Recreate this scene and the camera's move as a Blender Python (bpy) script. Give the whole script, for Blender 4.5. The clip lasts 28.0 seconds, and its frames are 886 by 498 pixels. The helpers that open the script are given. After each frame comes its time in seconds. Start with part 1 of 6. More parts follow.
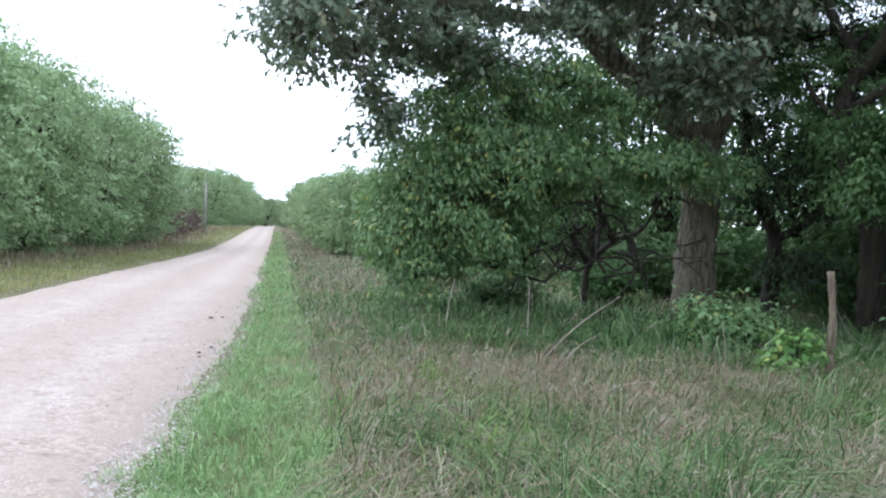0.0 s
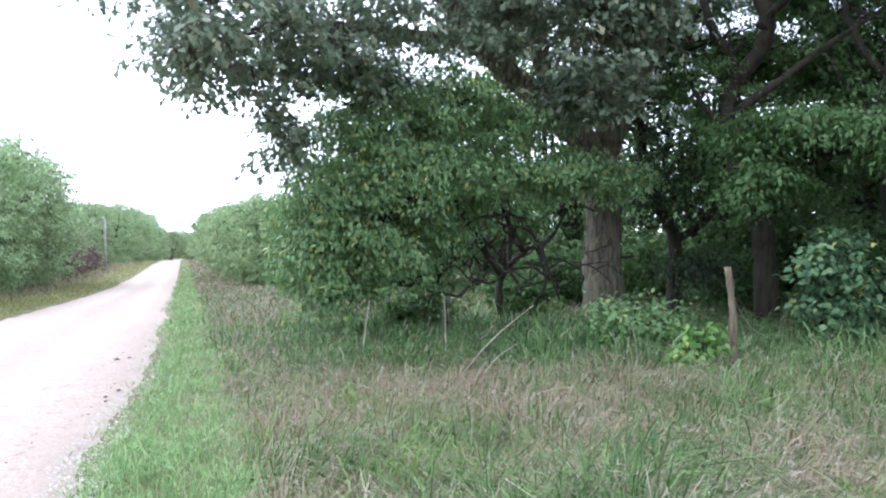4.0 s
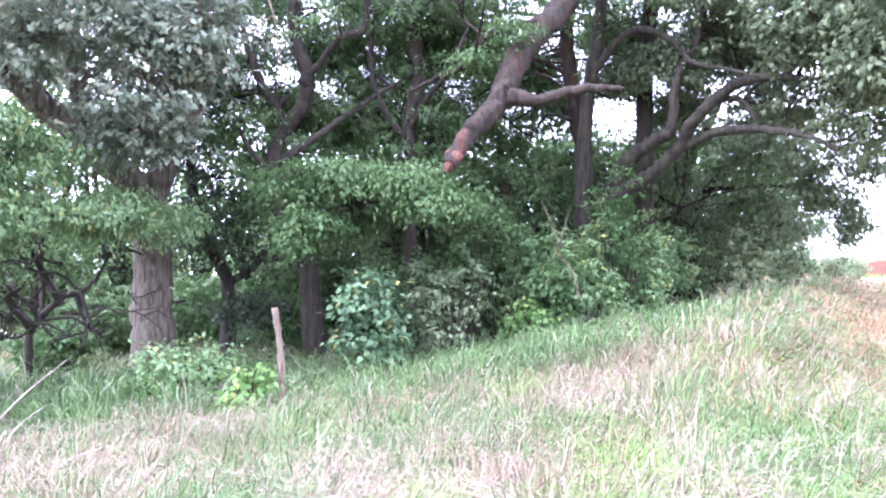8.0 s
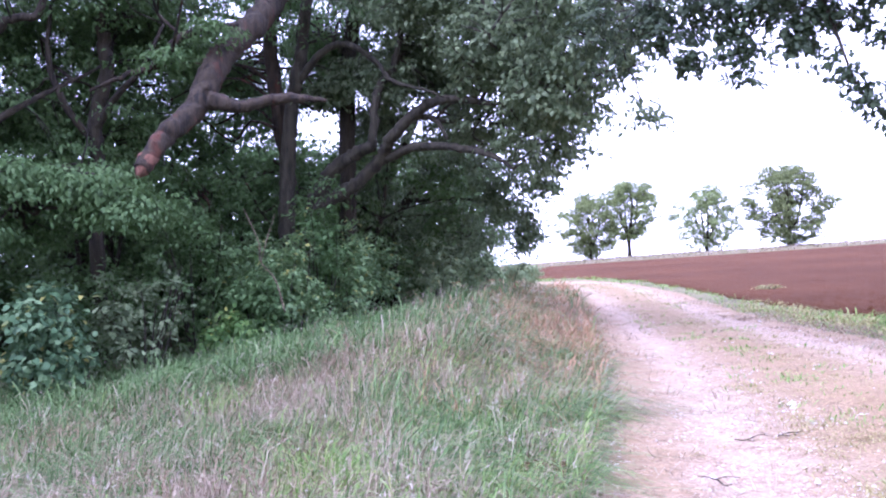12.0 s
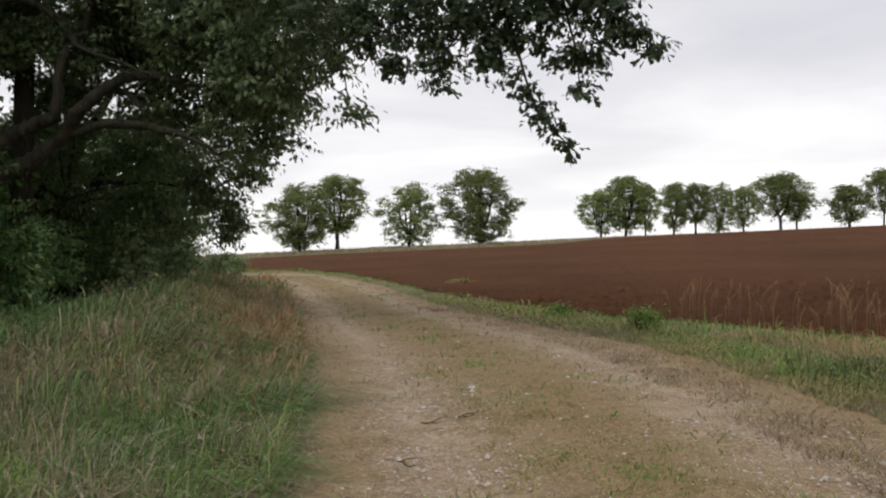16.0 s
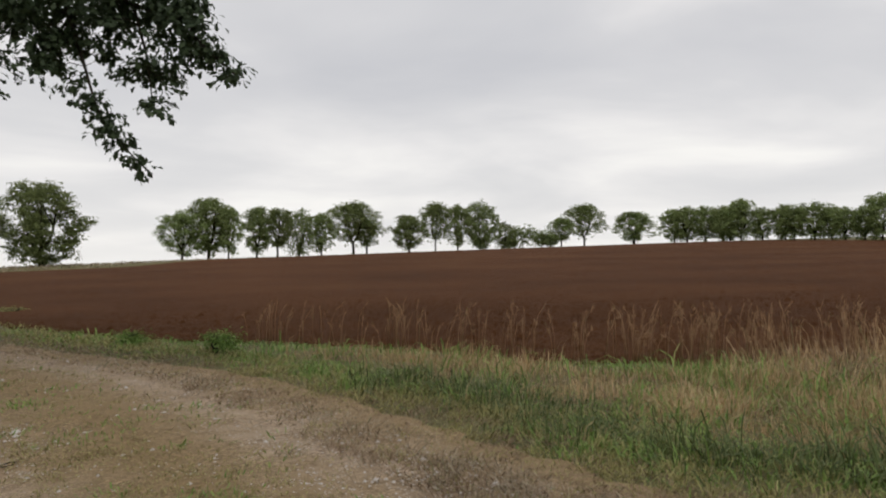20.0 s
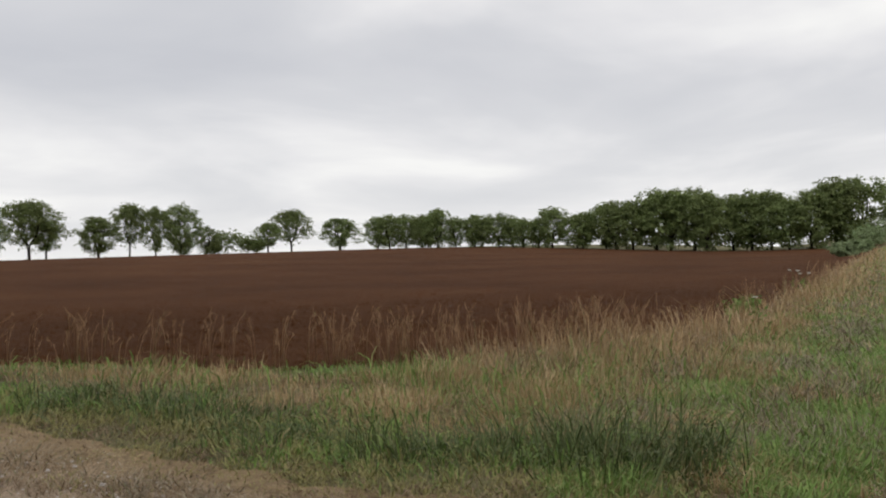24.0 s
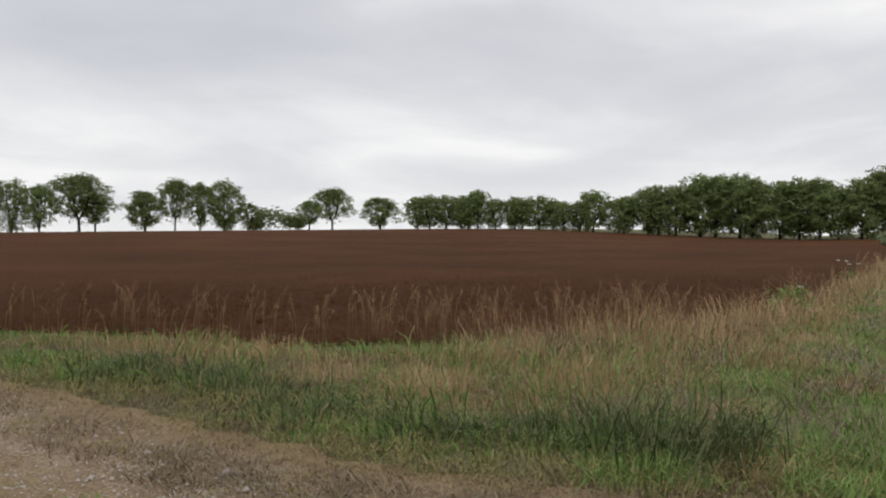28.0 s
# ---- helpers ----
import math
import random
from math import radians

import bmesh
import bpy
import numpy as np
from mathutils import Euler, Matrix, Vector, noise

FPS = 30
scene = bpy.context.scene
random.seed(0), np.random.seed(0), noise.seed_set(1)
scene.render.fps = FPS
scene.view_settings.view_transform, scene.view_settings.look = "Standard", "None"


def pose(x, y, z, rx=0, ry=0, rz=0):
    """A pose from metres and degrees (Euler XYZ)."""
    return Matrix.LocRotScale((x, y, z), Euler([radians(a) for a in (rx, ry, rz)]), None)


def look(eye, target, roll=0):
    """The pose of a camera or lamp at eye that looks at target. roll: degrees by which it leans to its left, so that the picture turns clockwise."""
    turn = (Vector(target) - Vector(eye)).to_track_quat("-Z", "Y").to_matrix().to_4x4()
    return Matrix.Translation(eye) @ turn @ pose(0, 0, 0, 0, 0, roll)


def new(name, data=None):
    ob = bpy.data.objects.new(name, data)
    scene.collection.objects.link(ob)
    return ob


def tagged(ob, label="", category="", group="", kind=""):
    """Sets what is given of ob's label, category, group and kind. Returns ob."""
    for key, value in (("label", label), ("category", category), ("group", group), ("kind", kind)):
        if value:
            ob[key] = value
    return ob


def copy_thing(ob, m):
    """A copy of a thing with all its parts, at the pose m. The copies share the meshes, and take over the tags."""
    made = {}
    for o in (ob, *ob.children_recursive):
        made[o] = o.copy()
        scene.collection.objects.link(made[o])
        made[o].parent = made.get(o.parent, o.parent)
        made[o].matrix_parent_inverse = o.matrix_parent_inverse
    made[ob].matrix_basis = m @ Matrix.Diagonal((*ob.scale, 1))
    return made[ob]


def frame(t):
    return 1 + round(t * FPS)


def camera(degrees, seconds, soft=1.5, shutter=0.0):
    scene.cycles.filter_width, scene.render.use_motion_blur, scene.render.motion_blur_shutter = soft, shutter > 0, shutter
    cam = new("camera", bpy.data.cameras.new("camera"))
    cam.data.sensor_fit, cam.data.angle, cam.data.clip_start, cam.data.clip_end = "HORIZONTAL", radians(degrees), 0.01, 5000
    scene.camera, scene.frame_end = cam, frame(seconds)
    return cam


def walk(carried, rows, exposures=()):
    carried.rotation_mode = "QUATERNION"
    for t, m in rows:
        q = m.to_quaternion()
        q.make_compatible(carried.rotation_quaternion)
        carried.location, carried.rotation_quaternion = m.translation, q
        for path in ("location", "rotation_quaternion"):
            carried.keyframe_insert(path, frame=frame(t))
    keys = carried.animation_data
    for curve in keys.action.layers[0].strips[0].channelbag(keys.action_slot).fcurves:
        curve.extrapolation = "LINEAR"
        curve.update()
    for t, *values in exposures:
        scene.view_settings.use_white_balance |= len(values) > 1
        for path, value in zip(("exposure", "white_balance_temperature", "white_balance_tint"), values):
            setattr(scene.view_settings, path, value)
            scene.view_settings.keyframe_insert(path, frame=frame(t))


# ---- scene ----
# Camera: turned by hand on one spot beside the road, at the tip of an arm's small circle.
# Rows: seconds, heading (degrees from +x, anticlockwise), tilt up, lean.
TURN = [(0, 167.57, -3.02, 3.09), (0.5, 167.69, -2.89, 2.74), (1, 167.52, -1.92, 2.77), (1.5, 166.89, -1.06, 2.39), (2, 165.75, 0.16, 1.70),
        (2.5, 165.38, -0.57, 1.56), (4.5, 158.25, -0.83, -1.27), (5, 154.27, 0.84, -1.38), (5.5, 150.71, 1.75, -1.63), (6, 146.87, 2.53, -1.35),
        (6.5, 141.66, 1.80, -1.54), (7, 136.05, 1.48, -1.50), (7.5, 132.01, 1.68, -1.79), (8, 128.31, 1.28, -1.43), (8.5, 124.97, 1.17, -0.88),
        (9, 122.70, 1.42, -1.38), (9.5, 120.43, 1.46, -1.57), (10, 118.13, 1.32, -2.05), (10.5, 115.62, 1.34, -1.55), (11, 112.66, 1.37, -1.92),
        (11.5, 109.65, 1.31, -2.12), (12, 106.37, 1.26, -2.25), (12.5, 103.60, 1.32, -1.81), (14.5, 94.10, 0.95, -0.58), (15, 91.13, 0.35, -0.68),
        (15.5, 87.62, 0.11, -0.79), (16, 84.54, 0.05, -0.86), (16.5, 81.80, 0.89, -0.28), (17, 78.13, 1.04, -0.29), (17.5, 73.48, 1.31, -0.22),
        (18, 69.48, 1.30, -0.17), (18.5, 65.05, 1.34, -0.10), (19, 60.54, 1.45, 0.14), (19.5, 56.81, 1.49, -0.29), (20, 53.63, 1.32, -0.87),
        (20.5, 50.94, 1.32, -0.81), (21, 48.17, 1.36, -0.76), (21.5, 45.31, 1.11, -1.10), (23.5, 33.86, 1.28, -0.88), (24, 31.64, 1.38, -1.09),
        (24.5, 29.62, 1.79, -0.55), (25, 27.71, 1.87, -0.66), (25.5, 26.57, 1.93, -0.84), (26, 26.86, 2.01, -0.48), (26.5, 28.26, 1.94, 0.01),
        (27, 29.91, 1.47, 0.34), (27.5, 32.59, 0.26, 0.47), (28, 34.64, -0.04, 0.30)]
SWING, EYE_HEIGHT = 0.2, 1.6
cam = camera(60.92, 28.0, soft=2.1)


def stand(yaw, tilt, lean):
    c, s = math.cos(radians(yaw)), math.sin(radians(yaw))
    eye = Vector((SWING * c, SWING * s, EYE_HEIGHT))
    return look(eye, eye + Vector((c * math.cos(radians(tilt)), s * math.cos(radians(tilt)), math.sin(radians(tilt)))), lean)


walk(cam, [(t, stand(a, b, c)) for t, a, b, c in TURN],
     [(0, 1.5, 5350, 12), (2.5, 1.5, 5350, 12), (4.5, 2.25, 5350, 16), (5, 2.6, 5300, 18), (6, 3.25, 5300, 24), (7, 3.5, 5300, 31), (8, 3.5, 5200, 41), (9.5, 3.35, 5080, 57), (11, 2.85, 4980, 54),
      (12.5, 2.05, 4950, 40), (14.5, 1.0, 5400, 25), (15.5, 0.5, 6300, 15), (17, 0.0, 6750, 10), (21, 0.0, 6650, 10), (28, 0.0, 6500, 10)])

# ---- world and sun ----
SUN_UP, SUN_ROUND = 52, 215
world = bpy.data.worlds.new("overcast_sky")
scene.world = world
world.use_nodes = True
wt = world.node_tree
wt.nodes.clear()


def node(tree, kind, **values):
    n = tree.nodes.new(kind)
    for key, value in values.items():
        n.inputs[key].default_value = value
    return n


def ramp(tree, source, stops):
    n = tree.nodes.new("ShaderNodeValToRGB")
    el = n.color_ramp.elements
    while len(el) < len(stops):
        el.new(0.5)
    for e, (p, c) in zip(el, stops):
        e.position, e.color = p, (c if len(c) == 4 else (*c, 1))
    tree.links.new(source, n.inputs[0])
    return n.outputs["Color"]


def maths(tree, op, a, b=0.0):
    n = tree.nodes.new("ShaderNodeMath")
    n.operation = op
    for i, v in enumerate((a, b)):
        if isinstance(v, (int, float)):
            n.inputs[i].default_value = v
        else:
            tree.links.new(v, n.inputs[i])
    return n.outputs[0]


def mixed(tree, fac, a, b, blend="MIX"):
    n = tree.nodes.new("ShaderNodeMix")
    n.data_type, n.blend_type = "RGBA", blend
    for i, v in ((0, fac), (6, a), (7, b)):
        if isinstance(v, (int, float)):
            n.inputs[i].default_value = v
        elif isinstance(v, tuple):
            n.inputs[i].default_value = (*v, 1)
        else:
            tree.links.new(v, n.inputs[i])
    return n.outputs[2]


def make_sky():
    t = wt
    co = node(t, "ShaderNodeTexCoord")
    sep = node(t, "ShaderNodeSeparateXYZ")
    t.links.new(co.outputs["Generated"], sep.inputs[0])
    up = maths(t, "MAXIMUM", sep.outputs[2], 0.0)
    flat = maths(t, "ADD", up, 0.12)
    com = node(t, "ShaderNodeCombineXYZ")
    t.links.new(maths(t, "DIVIDE", sep.outputs[0], flat), com.inputs[0])
    t.links.new(maths(t, "DIVIDE", sep.outputs[1], flat), com.inputs[1])
    big = node(t, "ShaderNodeTexNoise", Scale=0.7, Detail=5.0, Roughness=0.48, Distortion=0.35)
    t.links.new(com.outputs[0], big.inputs["Vector"])
    cloud = ramp(t, big.outputs["Fac"], [(0.32, (0.61, 0.625, 0.67)), (0.45, (0.69, 0.70, 0.735)), (0.56, (0.83, 0.83, 0.85)), (0.66, (0.98, 0.98, 0.97))])
    low = ramp(t, up, [(0.0, (0.9, 0.9, 0.9)), (0.08, (0.4, 0.4, 0.4)), (0.25, (0.0, 0.0, 0.0))])
    veil = mixed(t, low, cloud, (0.94, 0.94, 0.935))
    sky = node(t, "ShaderNodeTexSky")
    sky.sky_type, sky.sun_disc = "NISHITA", False
    sky.sun_elevation, sky.sun_rotation = radians(SUN_UP), radians(SUN_ROUND)
    bg1 = node(t, "ShaderNodeBackground", Strength=1.0)
    t.links.new(veil, bg1.inputs["Color"])
    bg2 = node(t, "ShaderNodeBackground", Strength=0.05)
    t.links.new(sky.outputs[0], bg2.inputs["Color"])
    mix = node(t, "ShaderNodeMixShader", Fac=0.06)
    t.links.new(bg1.outputs[0], mix.inputs[1])
    t.links.new(bg2.outputs[0], mix.inputs[2])
    out = node(t, "ShaderNodeOutputWorld")
    t.links.new(mix.outputs[0], out.inputs["Surface"])


make_sky()
sun = new("sun", bpy.data.lights.new("sun", "SUN"))
sun.data.energy, sun.data.angle, sun.data.color = 1.0, radians(25), (1.0, 0.96, 0.9)
sun_way = Vector((math.sin(radians(SUN_ROUND)) * math.cos(radians(SUN_UP)), math.cos(radians(SUN_ROUND)) * math.cos(radians(SUN_UP)), math.sin(radians(SUN_UP))))
sun.matrix_world = look(sun_way * 60, (0, 0, 0))


# ---- materials ----
def material(name):
    m = bpy.data.materials.new(name)
    m.use_nodes = True
    t = m.node_tree
    return m, t, t.nodes["Principled BSDF"]


def noise_at(t, scale, detail=4.0, rough=0.55, stretch=None, space="Object", distort=0.0):
    co = node(t, "ShaderNodeTexCoord")
    v = co.outputs[space]
    if stretch:
        mp = node(t, "ShaderNodeMapping")
        mp.inputs["Scale"].default_value = stretch
        t.links.new(v, mp.inputs["Vector"])
        v = mp.outputs[0]
    n = node(t, "ShaderNodeTexNoise", Scale=scale, Detail=detail, Roughness=rough, Distortion=distort)
    t.links.new(v, n.inputs["Vector"])
    return n.outputs["Fac"]


def bumped(t, bsdf, height, strength, distance):
    b = node(t, "ShaderNodeBump", Strength=strength, Distance=distance)
    t.links.new(height, b.inputs["Height"])
    t.links.new(b.outputs[0], bsdf.inputs["Normal"])


def foliage(name, dark, mid, light, odd=None, thin=0.35, gloss=0.58, patch=0.9, fresh=0.0, varied=0.0, calm=0.0, sheen=0.24):
    """Leaves or blades: each one its own tint, and light through the blade."""
    m, t, b = material(name)
    geo = node(t, "ShaderNodeNewGeometry")
    low = tuple(p + (q - p) * calm for p, q in zip(dark, mid))
    high = tuple(p + (q - p) * calm for p, q in zip(light, mid))
    stops = [(0.0, low), (0.5, mid), (0.93 if odd else 1.0, high)]
    if odd:
        stops.append((0.97, odd))
    col = ramp(t, geo.outputs["Random Per Island"], stops)
    big = noise_at(t, patch, 2.0)
    if fresh:
        col = mixed(t, ramp(t, noise_at(t, patch * 4, 3.0), [(0.5, (0, 0, 0)), (0.7, (fresh, fresh, fresh))]), col, light)
    col = mixed(t, maths(t, "MULTIPLY", big, 0.45), col, dark)
    if varied:
        info = node(t, "ShaderNodeObjectInfo")
        hue = node(t, "ShaderNodeHueSaturation")
        t.links.new(maths(t, "ADD", maths(t, "MULTIPLY", info.outputs["Random"], 0.016), 0.492), hue.inputs["Hue"])
        t.links.new(maths(t, "ADD", maths(t, "MULTIPLY", info.outputs["Random"], varied), 1 - varied / 2), hue.inputs["Value"])
        t.links.new(col, hue.inputs["Color"])
        col = hue.outputs[0]
    t.links.new(col, b.inputs["Base Color"])
    b.inputs["Roughness"].default_value = gloss
    b.inputs["Specular IOR Level"].default_value = sheen
    tr = node(t, "ShaderNodeBsdfTranslucent")
    t.links.new(mixed(t, 0.25, col, light), tr.inputs["Color"])
    mix = node(t, "ShaderNodeMixShader", Fac=thin * 0.8)
    t.links.new(b.outputs[0], mix.inputs[1])
    t.links.new(tr.outputs[0], mix.inputs[2])
    t.links.new(mix.outputs[0], t.nodes["Material Output"].inputs["Surface"])
    return m


def bark(name, dark, light, scale=1.0, raw=None):
    m, t, b = material(name)
    ridge = noise_at(t, 9 * scale, 6.0, 0.65, (1, 1, 0.16))
    patch = noise_at(t, 1.3 * scale, 3.0)
    col = ramp(t, ridge, [(0.38, dark), (0.57, light)])
    col = mixed(t, maths(t, "MULTIPLY", patch, 0.6), col, dark)
    if raw:
        col = mixed(t, ramp(t, noise_at(t, 2.6, 4.0, 0.6, (1, 1, 0.5)), [(0.57, (0, 0, 0)), (0.66, (0.8, 0.8, 0.8))]), col, raw)
    t.links.new(col, b.inputs["Base Color"])
    b.inputs["Roughness"].default_value = 0.92
    bumped(t, b, maths(t, "ADD", ridge, maths(t, "MULTIPLY", noise_at(t, 3.0 * scale, 3.0, 0.6, (1, 1, 0.3)), 1.2)), 1.0, 0.09)
    return m


def earth(name, stops, fine, coarse, bump, depth, rough=0.95, extra=None, gleam=0.2):
    m, t, b = material(name)
    n1 = noise_at(t, fine, 8.0, 0.7)
    n2 = noise_at(t, coarse, 5.0, 0.6)
    both = maths(t, "ADD", maths(t, "MULTIPLY", n1, 0.5), maths(t, "MULTIPLY", n2, 0.5))
    col = ramp(t, both, stops)
    if extra:
        col = extra(t, col)
    t.links.new(col, b.inputs["Base Color"])
    b.inputs["Roughness"].default_value = rough
    b.inputs["Specular IOR Level"].default_value = gleam
    bumped(t, b, n1, bump, depth)
    return m


def pebbled(t, col, much=1.0):
    """Single pebbles, each its own shade, in two sizes, with crumbs of dark soil between them in patches."""
    co = node(t, "ShaderNodeTexCoord")
    for scale, low, high, patch in ((34.0, 0.72, 1.36, 1.7), (95.0, 0.66, 1.42, 3.1)):
        vo = node(t, "ShaderNodeTexVoronoi", Scale=scale)
        t.links.new(co.outputs["Object"], vo.inputs["Vector"])
        shade = ramp(t, maths(t, "MULTIPLY", vo.outputs["Color"], 1.0), [(0.1, (low, low, low)), (0.5, (0.97, 0.97, 0.97)), (0.9, (high, high, high * 1.02))])
        some = ramp(t, noise_at(t, patch, 4.0), [(0.36, (0.15, 0.15, 0.15)), (0.6, (1, 1, 1))])
        col = mixed(t, maths(t, "MULTIPLY", some, much), col, mixed(t, 1.0, col, shade, "MULTIPLY"))
    crumbs = ramp(t, noise_at(t, 4.5, 10.0, 0.8), [(0.54, (0, 0, 0)), (0.63, (0.75, 0.75, 0.75))])
    return mixed(t, maths(t, "MULTIPLY", crumbs, much), col, mixed(t, 1.0, col, (0.5, 0.43, 0.36), "MULTIPLY"))


def wheel_lines(marks, worn, between, much=1.0):
    """Pale packed lines where the wheels run and a darker strip between, over the pebbles."""
    def extra(t, col):
        uv = node(t, "ShaderNodeUVMap")
        sep = node(t, "ShaderNodeSeparateXYZ")
        t.links.new(uv.outputs[0], sep.inputs[0])
        shaky = maths(t, "ADD", sep.outputs[1], maths(t, "MULTIPLY", maths(t, "SUBTRACT", noise_at(t, 0.8, 3.0), 0.5), 0.16))
        line_ = ramp(t, shaky, [(p, (v, v, v)) for p, v in marks])
        rough = ramp(t, noise_at(t, 3.0, 8.0, 0.75), [(0.36, (0.3, 0.3, 0.3)), (0.62, (1, 1, 1))])
        col = mixed(t, mixed(t, 1.0, line_, rough, "MULTIPLY"), mixed(t, 0.85, col, between), mixed(t, 0.55, col, worn))
        return pebbled(t, col, much)
    return extra


M_ROAD = earth("pale_gravel", [(0.3, (0.26, 0.20, 0.155)), (0.5, (0.365, 0.30, 0.24)), (0.68, (0.47, 0.405, 0.345))], 14, 0.5, 0.5, 0.02, extra=wheel_lines([(0.0, 0.0), (0.14, 0.1), (0.26, 0.9), (0.4, 0.2), (0.5, 0.1), (0.64, 0.9), (0.78, 0.3), (1.0, 0.0)], (0.455, 0.405, 0.355), (0.335, 0.27, 0.215), 0.65))
M_TRACK = earth("dusty_gravel", [(0.3, (0.17, 0.112, 0.066)), (0.5, (0.315, 0.225, 0.148)), (0.68, (0.48, 0.38, 0.285))], 16, 0.9, 0.8, 0.03, extra=wheel_lines([(0.0, 0.1), (0.12, 0.35), (0.22, 1.0), (0.36, 0.25), (0.5, 0.0), (0.62, 0.25), (0.76, 1.0), (0.88, 0.3), (1.0, 0.0)], (0.43, 0.35, 0.275), (0.215, 0.15, 0.072)))
M_SOIL = earth("tilled_soil", [(0.27, (0.045, 0.019, 0.0085)), (0.5, (0.088, 0.038, 0.016)), (0.74, (0.142, 0.065, 0.029))], 12, 0.1, 1.0, 0.1, gleam=0.08)
M_GROUND = earth("thatch_and_soil", [(0.3, (0.066, 0.062, 0.028)), (0.5, (0.128, 0.120, 0.056)), (0.7, (0.205, 0.185, 0.10))], 9, 0.5, 0.9, 0.05)
M_MUD = earth("dark_dried_mud", [(0.3, (0.03, 0.022, 0.016)), (0.7, (0.085, 0.062, 0.045))], 18, 3, 0.6, 0.01)
M_STONE = earth("pale_stone", [(0.3, (0.32, 0.285, 0.25)), (0.7, (0.54, 0.50, 0.46))], 20, 3, 0.4, 0.01)
M_BARK = bark("grey_oak_bark", (0.045, 0.038, 0.027), (0.19, 0.165, 0.108), 1.3)
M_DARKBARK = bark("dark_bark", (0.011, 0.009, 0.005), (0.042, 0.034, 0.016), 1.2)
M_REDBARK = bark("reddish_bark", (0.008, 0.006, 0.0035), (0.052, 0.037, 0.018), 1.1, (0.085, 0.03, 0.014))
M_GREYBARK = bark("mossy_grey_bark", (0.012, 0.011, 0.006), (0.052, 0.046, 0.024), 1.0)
M_WOOD = bark("weathered_wood", (0.09, 0.068, 0.042), (0.27, 0.215, 0.14), 1.6)
M_STALK = bark("pale_dry_stalk", (0.26, 0.21, 0.16), (0.50, 0.44, 0.36), 2.0)
M_CUT = bark("torn_heartwood", (0.09, 0.04, 0.022), (0.18, 0.085, 0.05), 2.0)
M_OAK = foliage("grey_green_oak_leaves", (0.066, 0.094, 0.056), (0.156, 0.208, 0.120), (0.32, 0.375, 0.25), (0.34, 0.32, 0.18), 0.45, calm=0.2, sheen=0.4)
# Oak leaves again in two darker tones: the crowns' shade is in the colour.
M_OAKSHADE = foliage("shaded_oak_leaves", (0.022, 0.036, 0.018), (0.046, 0.072, 0.034), (0.098, 0.138, 0.066), thin=0.4, calm=0.35)
M_OAKHALFSHADE = foliage("half_shaded_oak_leaves", (0.052, 0.080, 0.036), (0.128, 0.178, 0.080), (0.25, 0.315, 0.155), thin=0.48, calm=0.3)
M_LAWN = foliage("yellow_green_lawn_blades", (0.12, 0.195, 0.045), (0.215, 0.34, 0.085), (0.34, 0.47, 0.15), (0.5, 0.44, 0.22), 0.3, patch=0.8, fresh=0.5, calm=0.35)
M_LACE = foliage("white_flower_heads", (0.5, 0.5, 0.42), (0.66, 0.66, 0.58), (0.78, 0.78, 0.72), thin=0.3)
M_SMALL = foliage("fresh_green_leaves", (0.076, 0.142, 0.048), (0.165, 0.280, 0.098), (0.30, 0.43, 0.18), (0.45, 0.43, 0.10), 0.45, gloss=0.5, calm=0.3, sheen=0.45)
M_MID = foliage("mid_green_leaves", (0.044, 0.088, 0.028), (0.090, 0.164, 0.050), (0.165, 0.255, 0.09), thin=0.46, varied=0.4, calm=0.35)
M_WEED = foliage("yellowish_weed_blades", (0.17, 0.15, 0.05), (0.29, 0.265, 0.10), (0.42, 0.385, 0.17), None, 0.25, patch=1.5, fresh=0.3)
M_RUST = foliage("reddish_tan_grass_blades", (0.22, 0.12, 0.06), (0.37, 0.225, 0.12), (0.52, 0.35, 0.205), (0.16, 0.18, 0.07), 0.25, patch=1.3, fresh=0.25)
M_BRIGHT = foliage("bright_green_leaves", (0.075, 0.165, 0.036), (0.145, 0.27, 0.07), (0.26, 0.385, 0.115), (0.45, 0.43, 0.10), 0.45)
M_VINE = foliage("broad_vine_leaves", (0.05, 0.10, 0.045), (0.105, 0.195, 0.085), (0.21, 0.32, 0.15), (0.4, 0.38, 0.1), 0.4, gloss=0.5)
# Light in the clearing and on the scrub is put into this paler colour.
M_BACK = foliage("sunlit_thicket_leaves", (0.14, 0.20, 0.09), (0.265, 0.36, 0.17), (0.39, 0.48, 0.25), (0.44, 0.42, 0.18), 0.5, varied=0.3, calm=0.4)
M_WOODS = foliage("roadside_leaves", (0.15, 0.205, 0.095), (0.285, 0.375, 0.18), (0.43, 0.52, 0.28), thin=0.45, varied=0.6, calm=0.35)
M_ROW = foliage("field_tree_leaves", (0.08, 0.108, 0.038), (0.19, 0.245, 0.088), (0.34, 0.40, 0.15), thin=0.5, varied=0.4, calm=0.35)
M_GREEN = foliage("green_grass_blades", (0.09, 0.16, 0.036), (0.175, 0.29, 0.064), (0.30, 0.43, 0.12), (0.45, 0.40, 0.19), 0.3, patch=1.1, fresh=0.5)
M_LUSH = foliage("long_green_grass_blades", (0.030, 0.066, 0.018), (0.092, 0.170, 0.050), (0.225, 0.33, 0.125), (0.38, 0.34, 0.24), 0.3, patch=1.3, fresh=0.4, sheen=0.25)
M_DRY = foliage("dry_grass_blades", (0.14, 0.105, 0.066), (0.295, 0.235, 0.155), (0.50, 0.43, 0.32), (0.13, 0.17, 0.07), 0.25, patch=1.3, fresh=0.5, calm=0.05)
